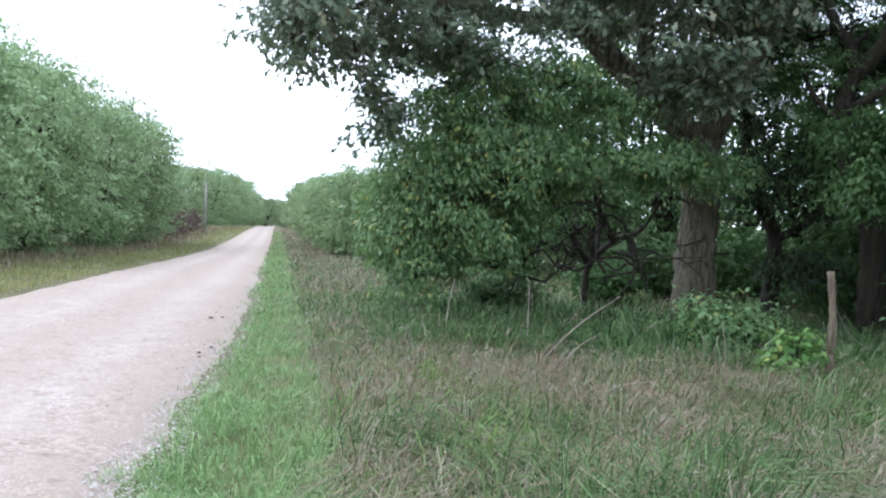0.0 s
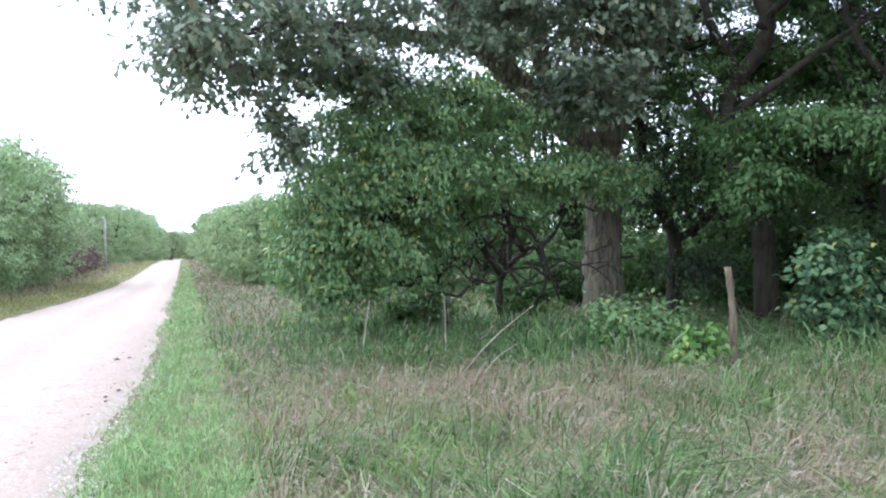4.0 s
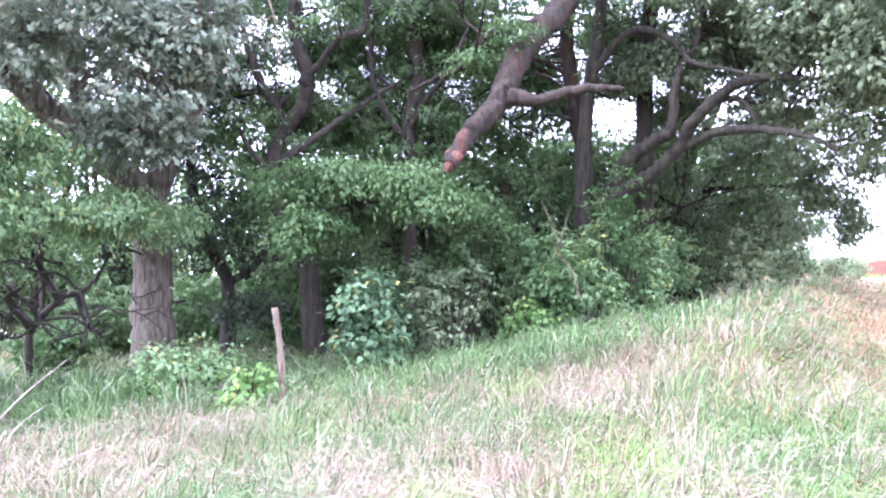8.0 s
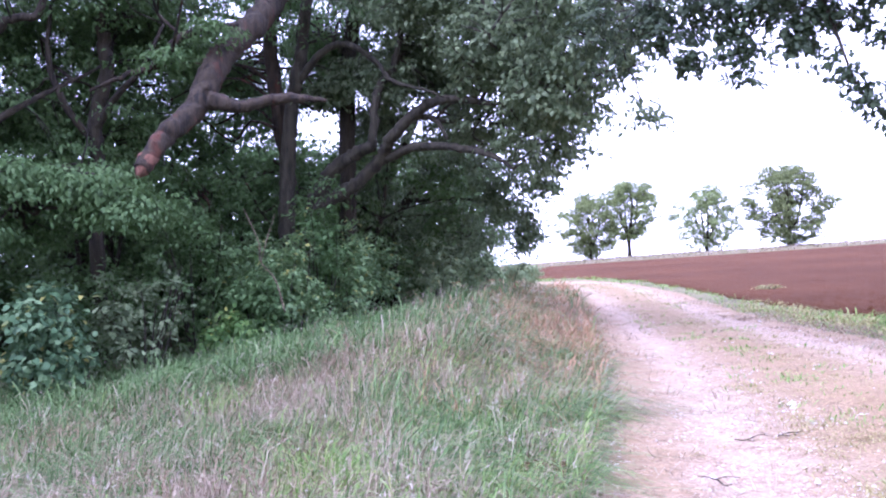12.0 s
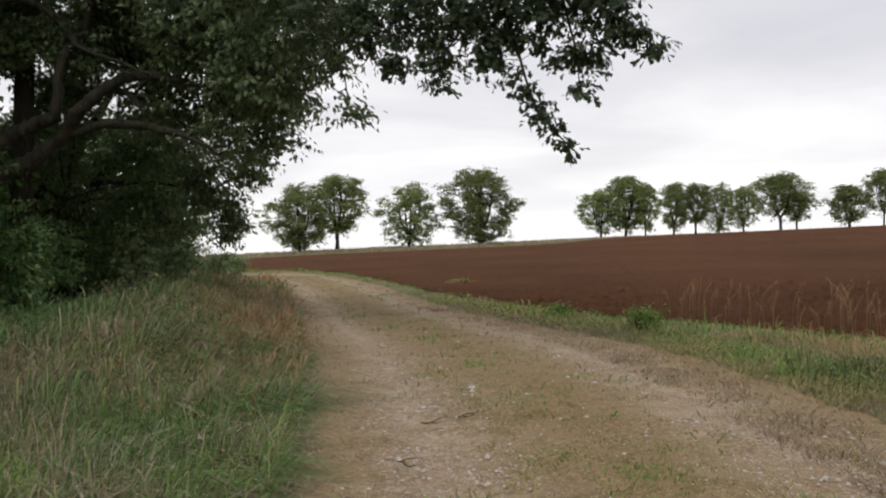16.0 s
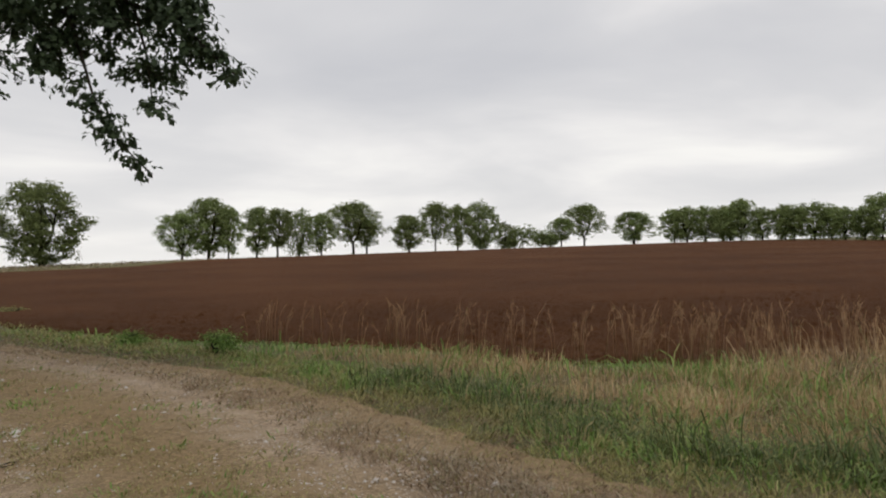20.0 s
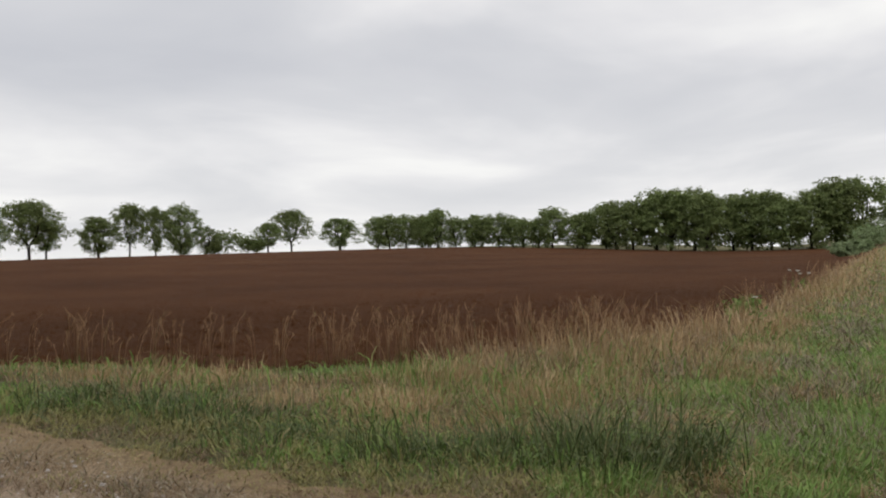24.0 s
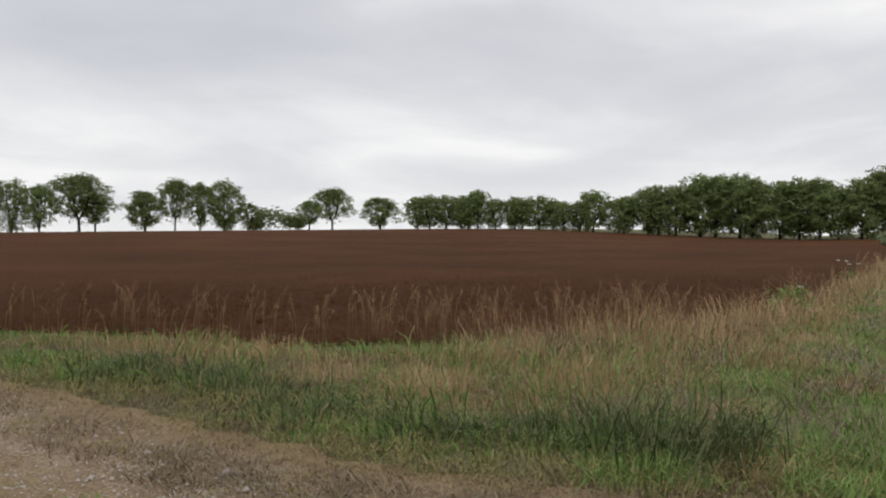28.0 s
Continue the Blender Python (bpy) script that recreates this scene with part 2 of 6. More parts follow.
M_TAN = foliage("tan_grass_blades", (0.25, 0.155, 0.072), (0.47, 0.32, 0.16), (0.66, 0.51, 0.31), (0.18, 0.22, 0.08), 0.25, patch=1.3, fresh=0.4)
M_VERGE = foliage("mown_grass_blades", (0.12, 0.205, 0.07), (0.23, 0.36, 0.125), (0.37, 0.51, 0.22), (0.42, 0.40, 0.22), 0.3, patch=2.0, fresh=0.5)
M_SEDGE = foliage("dark_tussock_blades", (0.040, 0.060, 0.018), (0.092, 0.128, 0.040), (0.21, 0.24, 0.10), (0.4, 0.3, 0.16), 0.25, patch=2.0, fresh=0.3)
M_POLE = bark("grey_pole_wood", (0.2, 0.18, 0.16), (0.45, 0.42, 0.38))
M_STRAW = foliage("straw_green_grass_blades", (0.19, 0.21, 0.075), (0.33, 0.34, 0.13), (0.46, 0.45, 0.21), (0.40, 0.28, 0.16), 0.3, patch=0.6, fresh=0.4)
M_PINKDRY = foliage("dead_pinkish_grass_blades", (0.12, 0.076, 0.045), (0.27, 0.188, 0.115), (0.43, 0.33, 0.22), (0.13, 0.17, 0.07), 0.25, patch=1.3, fresh=0.3, calm=0.05)
M_PLUME = foliage("pale_fluffy_seed_heads", (0.30, 0.25, 0.20), (0.43, 0.38, 0.31), (0.56, 0.51, 0.44), None, 0.3)
M_BROWNLEAF = foliage("reddish_brown_shrub_twigs", (0.09, 0.055, 0.05), (0.16, 0.105, 0.09), (0.24, 0.18, 0.15), None, 0.3)


# ---- meshes ----
def mesh_np(name, verts, faces):
    """A mesh from arrays; all its faces have the same number of corners."""
    me = bpy.data.meshes.new(name)
    n, k = faces.shape
    me.vertices.add(len(verts))
    me.vertices.foreach_set("co", np.ascontiguousarray(verts, dtype=np.float32).ravel())
    me.loops.add(n * k)
    me.loops.foreach_set("vertex_index", np.ascontiguousarray(faces, dtype=np.int32).ravel())
    me.polygons.add(n)
    me.polygons.foreach_set("loop_start", np.arange(0, n * k, k, dtype=np.int32))
    me.polygons.foreach_set("loop_total", np.full(n, k, dtype=np.int32))
    me.update(calc_edges=True)
    return me


def part(name, me, mat, parent=None, label="", smooth=False):
    if isinstance(me, bmesh.types.BMesh):
        bm, me = me, bpy.data.meshes.new(name)
        bm.to_mesh(me)
        bm.free()
    me.materials.append(mat)
    if smooth:
        me.polygons.foreach_set("use_smooth", np.ones(len(me.polygons), dtype=bool))
    ob = new(name, me)
    if parent:
        ob.parent = parent
        ob.matrix_parent_inverse = parent.matrix_basis.inverted()
    if label:
        tagged(ob, label)
    return ob


def smooth_path(points, steps=4):
    p = np.array(points, dtype=float)
    q = np.vstack([2 * p[0] - p[1], p, 2 * p[-1] - p[-2]])
    out = []
    for i in range(1, len(q) - 2):
        for u in np.arange(steps) / steps:
            a, b, c, d = q[i - 1], q[i], q[i + 1], q[i + 2]
            out.append(0.5 * (2 * b + (c - a) * u + (2 * a - 5 * b + 4 * c - d) * u * u + (3 * b - a - 3 * c + d) * u ** 3))
    out.append(p[-1])
    return np.array(out)


def tube(path, radii, sides=8, wobble=0.0, rng=None):
    """Vertices and quads of a tapered tube, closed at both ends by a pinched ring."""
    path = np.asarray(path, dtype=float)
    n = len(path)
    run = np.concatenate([[0], np.cumsum(np.linalg.norm(np.diff(path, axis=0), axis=1))])
    radii = np.interp(run / max(run[-1], 1e-6), np.linspace(0, 1, len(radii)), radii)
    way = np.gradient(path, axis=0)
    way /= np.linalg.norm(way, axis=1)[:, None] + 1e-9
    a = np.empty_like(path)
    first = np.cross(way[0], (1.0, 0.0, 0.0) if abs(way[0, 2]) > 0.8 else (0.0, 0.0, 1.0))
    a[0] = first / (np.linalg.norm(first) + 1e-9)
    for k in range(1, n):
        c = a[k - 1] - way[k] * (a[k - 1] @ way[k])
        a[k] = c / (math.sqrt(c @ c) + 1e-9)
    b = np.cross(way, a)
    ang = np.arange(sides) * 2 * np.pi / sides
    r = radii[:, None] * (1 + (wobble * rng.uniform(-1, 1, (n, sides)) if rng is not None else 0))
    v = path[:, None] + r[..., None] * (np.cos(ang)[None, :, None] * a[:, None] + np.sin(ang)[None, :, None] * b[:, None])
    caps = [np.repeat(path[:1], sides, 0) + (v[0] - path[0]) * 0.02, np.repeat(path[-1:], sides, 0) + (v[-1] - path[-1]) * 0.02]
    v = np.vstack([caps[0], v.reshape(-1, 3), caps[1]])
    i, j = np.meshgrid(np.arange(n + 1), np.arange(sides), indexing="ij")
    k = (j + 1) % sides
    f = np.stack([i * sides + j, i * sides + k, (i + 1) * sides + k, (i + 1) * sides + j], -1).reshape(-1, 4)
    return v, f


def joined(pieces):
    vs, fs, o = [], [], 0
    for v, f in pieces:
        vs.append(v)
        fs.append(f + o)
        o += len(v)
    return np.vstack(vs), np.vstack(fs)


KITE = np.array([(0, 0), (0.45, 0.5), (1, 0), (0.45, -0.5)])
LOBED = np.array([(0, 0), (0.28, 0.30), (0.40, 0.16), (0.66, 0.52), (0.78, 0.3), (1, 0.05), (0.78, -0.3), (0.66, -0.52), (0.40, -0.16), (0.28, -0.30)])
BROAD = np.array([(0, 0), (0.12, 0.42), (0.5, 0.55), (1, 0), (0.5, -0.55), (0.12, -0.42)])


def leaves(centres, way, size, rng, shape=KITE, wide=0.6, face=None):
    """One slightly folded leaf at each centre, its tip along way and its upper side towards face."""
    n = len(centres)
    way = way / (np.linalg.norm(way, axis=1)[:, None] + 1e-9)
    side = np.cross(way, rng.normal(size=(n, 3)) if face is None else face)
    side /= np.linalg.norm(side, axis=1)[:, None] + 1e-9
    nor = np.cross(way, side)
    s = (size * rng.uniform(0.65, 1.3, n))[:, None]
    v = np.stack([centres + s * (u * way + wide * w * side - (0.22 * abs(w) - 0.25 * u * u) * nor) for u, w in shape], 1)
    return v.reshape(-1, 3), np.arange(n * len(shape)).reshape(n, -1)


def crown(blobs, per, leaf, rng, spread=0.3, droop=0.5, shape=KITE, wide=0.6, dense=1.0, gap=0.45, holes=-0.75, stray=0.08):
    """Sprays of leaves in a set of ellipsoids (centre, radii, sprays): clumped, uneven, denser outside. Also returns the sprays."""
    cs, ws, ns, tips = [], [], [], []
    for c, r, count in blobs:
        count = max(3, int(count * dense))
        d = rng.normal(size=(count, 3))
        d /= np.linalg.norm(d, axis=1)[:, None]
        rad = rng.uniform(0.2, 1.0, count) ** 0.55 * (1 + 0.3 * np.sin(3.1 * d[:, 0] + 5 * d[:, 2] + c[0]) * np.cos(4.3 * d[:, 1] + c[1]))
        rad = rad * np.where(rng.uniform(0, 1, count) < stray, rng.uniform(1.1, 1.4, count), 1.0)
        p = np.asarray(c) + d * rad[:, None] * np.asarray(r)
        q = p / gap
        hole = np.sin(1.9 * q[:, 0] + 1.1 * q[:, 2]) + np.sin(2.3 * q[:, 1] - 0.7 * q[:, 0] + 1) + np.sin(2.9 * q[:, 2] + 1.3 * q[:, 1] + 2)
        stay = hole > holes
        p, d = p[stay], d[stay]
        count = len(p)
        if not count:
            continue
        tips.append(p)
        k = rng.poisson(per, count) + 2
        src = np.repeat(np.arange(count), k)
        run = d + rng.normal(size=(count, 3)) * 0.7
        run[:, 2] = run[:, 2] * 0.5 - droop * 0.4
        run /= np.linalg.norm(run, axis=1)[:, None]
        across = np.cross(run, rng.normal(size=(count, 3)) * 0.4 + np.array([0, 0, 1.0]))
        across /= np.linalg.norm(across, axis=1)[:, None] + 1e-9
        u, w = rng.uniform(-1.3, 1.3, len(src))[:, None], rng.normal(size=len(src))[:, None]
        off = (run[src] * u + across[src] * w * 0.45) * spread + rng.normal(size=(len(src), 3)) * spread * 0.25
        off[:, 2] *= 0.6
        off[:, 2] -= droop * 0.25 * spread * (u[:, 0] + 1) ** 2 * 0.5
        cs.append(p[src] + off)
        way = run[src] * 0.7 + across[src] * np.sign(w) * 0.8 + rng.normal(size=(len(src), 3)) * 0.45
        way[:, 2] -= droop
        ws.append(way)
        ns.append(np.array([0, 0, 0.9]) + 0.75 * d[src] + rng.normal(size=(len(src), 3)) * 0.45)
    v, f = leaves(np.vstack(cs), np.vstack(ws), leaf, rng, shape, wide, np.vstack(ns))
    return v, f, np.vstack(tips)


def twig_set(tips, anchors, rng, every=3, r=0.012):
    """Thin bent twigs from the nearest point of the limbs to some of the sprays."""
    anchors = np.vstack(anchors)
    out = []
    for p in tips[::every]:
        d = np.linalg.norm(anchors - p, axis=1)
        a = anchors[np.argmin(d)]
        l = d.min()
        m1 = a + (p - a) * 0.35 + rng.normal(size=3) * 0.1 * l + np.array([0, 0, 0.08 * l])
        m2 = a + (p - a) * 0.7 + rng.normal(size=3) * 0.08 * l + np.array([0, 0, 0.06 * l])
        out.append(tube([a, m1, m2, p], [r * (0.8 + 0.45 * l), r * 0.35], 3))
    return joined(out)


# ---- the lie of the land ----
def step(a, b, x):
    u = np.clip((x - a) / (b - a), 0, 1)
    return u * u * (3 - 2 * u)


MOUND = 0.8


def row_line(x):
    """The far edge of the field, where the row of trees stands."""
    return np.interp(x, [-40, 25, 85, 400], [112, 112, 143, 143])


def lay(x, y):
    """Height of the land: it climbs along the road, and swells gently towards the far side of the field."""
    x, y = np.asarray(x, dtype=float), np.asarray(y, dtype=float)
    z = 0.029 * np.where(x > 130, 130 + 110 * np.tanh((x - 130) / 110), x)
    west = np.interp(x, [-900, -420, -300, -250, -210, -180, -125, -90, -72, -58, -42, -24, -15, 0], [-14, -11.5, -9.2, -7.4, -5.7, -4.7, -3.45, -2.95, -2.6, -2.26, -1.62, -0.84, -0.49, 0])
    z = np.where(x < 0, west, z)
    z = z + (1 - step(3, 30, y)) * np.interp(x, [115, 140, 180, 230, 270, 420], [0, 0.55, 2.0, 4.2, 4.0, 0])
    z = z + 2.0 * step(10, 105, y) - 1.0 * step(40, 140, x) * (1 - step(5, 80, y)) * step(2.0, 6.0, y)
    z = z - 0.6 * step(55, 97, y) * (1 - step(99, 112, y)) * (1 - step(15, 70, x))
    inner = np.interp(y, [3, 11, 20, 32, 40], [-0.8, -0.92, -2.0, -3.7, -6.5]) - x
    z = z + MOUND * step(6, 13, y) * (1 - step(24, 38, y)) * step(0.3, 2.4, inner) * (1 - step(3.0, 8.5, inner))
    far = y - row_line(x) - 5
    z = z - np.clip(far * 0.06, 0, 9)
    return z


def lay1(x, y):
    return float(lay(x, y))


def at(az, dist, up=0.0):
    """A place by its heading and distance from where the camera stands, up metres over the land."""
    x, y = dist * math.cos(radians(az)), dist * math.sin(radians(az))
    return np.array([x, y, lay1(x, y) + up])


def aloft(az, el, dist):
    """A place by heading, angle of elevation and level distance."""
    x, y = dist * math.cos(radians(az)), dist * math.sin(radians(az))
    return np.array([x, y, EYE_HEIGHT + dist * math.tan(radians(el))])


def sheet(name, mat, xs, ys, height, label, category):
    """A grid of land; its UV runs along the first axis in metres and from 0 to 1 across the second."""
    v = np.stack([xs, ys, height], -1).reshape(-1, 3)
    a, b = xs.shape
    i, j = np.meshgrid(np.arange(a - 1), np.arange(b - 1), indexing="ij")
    f = np.stack([i * b + j, (i + 1) * b + j, (i + 1) * b + j + 1, i * b + j + 1], -1).reshape(-1, 4)
    me = mesh_np(name, v, f)
    me.polygons.foreach_set("use_smooth", np.ones(len(me.polygons), dtype=bool))
    uv = np.stack([np.repeat((xs[:, b // 2] + ys[:, b // 2])[:, None], b, 1), np.repeat(np.linspace(0, 1, b)[None], a, 0)], -1).reshape(-1, 2)
    me.uv_layers.new(name="UVMap").data.foreach_set("uv", uv[f.ravel()].astype(np.float32).ravel())
    me.materials.append(mat)
    return tagged(new(name, me), label, category, kind="structure")


def wave(x, y, s):
    """A cheap uneven field between about -1 and 1."""
    return (np.sin(1.7 * x / s + 0.6 * y / s) + np.sin(2.3 * y / s - 1.1 * x / s + 1.3) + np.sin(3.7 * x / s + 2.9 * y / s + 0.5) + np.sin(5.3 * x / s - 4.1 * y / s + 2.2)) / 4


def chance(i, j, k):
    v = np.sin(i * 127.1 + j * 311.7 + k * 74.7) * 43758.5453
    return v - np.floor(v)


def cell(x, y, s, k):
    """Two even random numbers for each patch of about s metres, patches being the cells round scattered points."""
    x, y = np.asarray(x, dtype=float), np.asarray(y, dtype=float)
    u, v = x / s + 0.25 * np.sin(3.1 * y / s), y / s + 0.25 * np.sin(2.7 * x / s + 1)
    i0, j0 = np.floor(u), np.floor(v)
    best = np.full(u.shape, 1e9)
    ra, rb = np.zeros(u.shape), np.zeros(u.shape)
    for di in (-1, 0, 1):
        for dj in (-1, 0, 1):
            i, j = i0 + di, j0 + dj
            d = (i + chance(i, j, k + 1) - u) ** 2 + (j + chance(i, j, k + 2) - v) ** 2
            near = d < best
            best = np.where(near, d, best)
            ra = np.where(near, chance(i, j, k + 3), ra)
            rb = np.where(near, chance(i, j, k + 4), rb)
    return ra, rb


def kindly(x, y, s, k, lo, hi, stray=0.08):
    """1 in the patches whose number lies between lo and hi, stray elsewhere."""
    r = cell(x, y, s, k)[0]
    return np.where((r >= lo) & (r < hi), 1.0, stray)


def track_left(y):
    return np.interp(y, [-0.5, 0.6, 2, 3.5, 5.2, 7.2, 11, 20.4, 32, 38.7, 41, 43, 44.5, 49], [-3.6, -2.6, -1.4, -0.9, -0.63, -0.7, -0.92, -2.0, -3.7, -5.0, -8.0, -14, -24, -26])


def track_right(y):
    return np.interp(y, [-0.5, 1.0, 3.5, 7.4, 11, 14.7, 19, 29, 37, 43, 46, 48, 49], [6.4, 4.4, 3.74, 3.9, 3.8, 3.1, 2.06, 0.6, -1.4, -3.9, -8, -16, -25.5])


def field_near(x):
    return np.interp(x, [-34, -14, -8, -4, -1.5, 0.6, 2.5, 4.8, 6.1, 7.2, 7.6, 9.3, 10.6, 13.9, 20, 140], [55, 51.5, 49, 46, 41, 33, 23.4, 16.0, 13.4, 10.8, 7.6, 5.6, 4.3, 2.95, 2.75, 3.0])


def road_near(x):
    mid = np.interp(x, [-200, -120, -40, -16, -10, -7, -4, 2, 75, 120, 200, 250, 420], [-0.7, -0.55, -0.45, -0.34, -0.44, -0.58, -0.68, -0.45, -0.4, 0.2, 1.0, 1.3, 2.0])
    return mid + 0.12 * wave(x, x * 0.3, 0.5) + 0.1 * wave(x, x, 2.3) + 0.05 * wave(x * 1.7, x, 0.13)


def road_far(x):
    return np.interp(x, [-200, -120, -58, -40, 0, 40, 100, 150, 200, 250, 420], [-5.2, -5.0, -5.0, -4.95, -5.3, -6.2, -6.2, -5.2, -4.2, -3.2, -2.4])


def on_road(x, y):
    return (y < road_near(x) + 0.03) & (y > road_far(x))


def on_track(x, y):
    return (x > track_left(y)) & (x < track_right(y)) & (y > -0.6) & (y < 48.9)


def field_far(x):
    """Where the tilled soil ends before the row of trees."""
    return row_line(x) - np.interp(x, [-40, 20, 60], [14, 11, 2])


def on_field(x, y):
    return (x > -34) & (x < 139) & (y > field_near(x)) & (y < field_far(x))


def spread(lo, hi, n, tight):
    u = np.linspace(math.asinh(lo / tight), math.asinh(hi / tight), n)
    return tight * np.sinh(u)


def build_land():
    gx, gy = np.meshgrid(spread(-3500, 3500, 221, 3.0), spread(-3500, 3500, 221, 3.0), indexing="ij")
    z = lay(gx, gy) + 0.03 * wave(gx, gy, 1.3)
    low = step(0.1, -0.45, gy - road_near(gx)) * step(0, 0.6, gy - road_far(gx))
    low = np.maximum(low, step(-0.1, 0.5, gx - track_left(gy)) * step(-0.1, 0.5, track_right(gy) - gx) * step(-1.2, -0.8, gy) * (gy < 48.9))
    inside = step(0.2, 1.6, gy - field_near(gx)) * step(0.2, 2.0, field_far(gx) - gy) * step(-34, -32, gx) * step(139, 137, gx)
    z = z - 0.12 * low - 0.16 * inside
    sheet("ground", M_GROUND, gx, gy, z, "rough grassy ground with thatch and bare soil", "ground")
    # road
    xs = spread(-420, 420, 420, 5.0)
    w = np.linspace(0, 1, 15)
    X = np.repeat(xs[:, None], 15, 1)
    near = road_near(xs)
    Y = near[:, None] + (road_far(xs) + 0.12 * wave(xs, xs * 0.2, 0.7) - near)[:, None] * w
    Z = lay(X, Y) + 0.015 + 0.06 * np.sin(np.pi * w)[None] - 0.02 * (np.cos(w * 6 * np.pi) ** 2)[None] * np.sin(np.pi * w)[None] - 0.12 * (np.abs(w - 0.5) > 0.495)[None]
    sheet("road", M_ROAD, X, Y, Z, "pale pinkish gravel country road with worn wheel lines", "road")
    # farm track
    ys = np.concatenate([np.linspace(-0.6, 24, 130), np.linspace(24.5, 48.95, 90)])
    w = np.linspace(0, 1, 25)
    l = track_left(ys) + 0.12 * wave(ys, ys * 0.3, 0.45)
    r = track_right(ys) + 0.14 * wave(ys + 9, ys * 0.2, 0.5) + 0.5 * step(0.5, 2.0, ys) * step(16, 9, ys)
    X = l[:, None] + (r - l)[:, None] * w
    Y = np.repeat(ys[:, None], 25, 1)
    rut = 0.035 * np.exp(-((w - 0.25) / 0.09) ** 2) + 0.035 * np.exp(-((w - 0.76) / 0.09) ** 2)
    Z = lay(X, Y) + 0.03 * np.minimum(1, (ys + 0.6) * 2)[:, None] - rut[None] + 0.012 * wave(X, Y, 0.4) - 0.1 * (np.abs(w - 0.5) > 0.495)[None]
    sheet("farm_track", M_TRACK, X, Y, Z, "brown dirt and gravel farm track with two wheel ruts", "track")
    # tilled field
    xs = np.concatenate([np.linspace(-34, 4, 90), np.linspace(4.1, 15, 90), np.linspace(15.5, 139, 90)])
    v = np.linspace(0, 1, 110) ** 2
    lo = field_near(xs) + 0.25 * wave(xs, xs * 0.4, 0.8)
    X = np.repeat(xs[:, None], 110, 1)
    Y = lo[:, None] + (field_far(xs) - lo)[:, None] * v
    Z = lay(X, Y) + 0.02 + 0.035 * wave(X, Y, 0.25) * (Y < 40)
    Z[:, 0] -= 0.3
    Z[:, -1] -= 0.3
    sheet("tilled_field", M_SOIL, X, Y, Z, "freshly tilled reddish brown field soil", "field")


build_land()


# ---- trees and bushes ----
def thing(name, base, label, category, group=""):
    e = new(name)
    e.empty_display_size = 0.3
    e.matrix_basis = Matrix.Translation([float(c) for c in base])
    return tagged(e, label, category, group)


def grown(name, label, category, base, stems, blobs, mat, bark_mat, seed, per=12, leaf=0.09, clump=0.3, droop=0.5,
          shape=KITE, wide=0.6, every=3, twig=0.012, group="", leaf_label="", dense=2.3, gap=0.45, boughs=0.03, holes=-0.75, stray=0.08):
    """A tree or bush: stems are (name, points, radii), blobs the masses of its crown."""
    rng = np.random.RandomState(seed)
    top = thing(name, base, label, category, group)
    anchors = []
    for what, pts, radii in stems:
        path = smooth_path(pts, 9 if radii[0] > 0.12 else 5)
        path[1:-1] += rng.normal(size=(len(path) - 2, 3)) * min(radii[-1], 0.05) * 0.3
        anchors.append(path[len(path) // 3:] if what == "trunk" and len(stems) > 1 else path)
        part(what, mesh_np(what, *tube(path, radii, 16 if radii[0] > 0.12 else 7, 0.1, rng)), bark_mat, top, smooth=True)
    if boughs:
        pool = np.vstack(anchors)
        for c, r, count in blobs:
            c = np.asarray(c)
            gap_to = np.linalg.norm(pool - c, axis=1)
            start, l = pool[np.argmin(gap_to)], gap_to.min()
            if l < 0.5:
                continue
            kink = [start + (c - start) * u + rng.normal(size=3) * 0.1 * l + np.array([0, 0, 0.12 * l * u * (1 - u) * 4]) for u in (0.25, 0.5, 0.75)]
            end = c + (c - start) / l * min(r) * 0.6
            path = smooth_path([start, *kink, c, end], 3)
            thick_r = boughs * (0.6 + 0.25 * l)
            part("branch", mesh_np("branch", *tube(path, [thick_r, thick_r * 0.6, thick_r * 0.2], 6)), bark_mat, top, smooth=True)
            anchors.append(path[3:])
    v, f, tips = crown(blobs, per, leaf, rng, clump, droop, shape, wide, dense, gap, holes, stray)
    if every:
        tagged(part("branchwork", mesh_np("branchwork", *twig_set(tips, anchors, rng, every, twig)), bark_mat, top), kind="stuff")
    tagged(part("crown", mesh_np("crown", v, f), mat, top, leaf_label), kind="stuff")
    return top


def mass(az, el, dist, across, high, count, deep=None):
    """A crown mass by heading, elevation and distance, its half-width and half-height, and its sprays."""
    return (aloft(az, el, dist), ((across + (deep or across)) / 2, (across + (deep or across)) / 2, high), count)


def sprigs(az0, az1, el0, el1, d0, d1, n, seed, size=1.0):
    """Many small flat masses of leaves strewn through a part of the canopy."""
    rng = np.random.RandomState(seed)
    return [mass(az0 + (az1 - az0) * (k + rng.uniform(0, 1)) / n, rng.uniform(el0, el1), rng.uniform(d0, d1), rng.uniform(0.6, 1.1) * size, rng.uniform(0.25, 0.5) * size, int(rng.uniform(24, 40))) for k in range(n)]


def line(*points):
    return [aloft(*p) for p in points]


def rooted(az, dist, *points):
    """A stem from a little below the ground up through points."""
    return [at(az, dist, -0.25), at(az, dist, 0.05)] + [aloft(*p) for p in points]


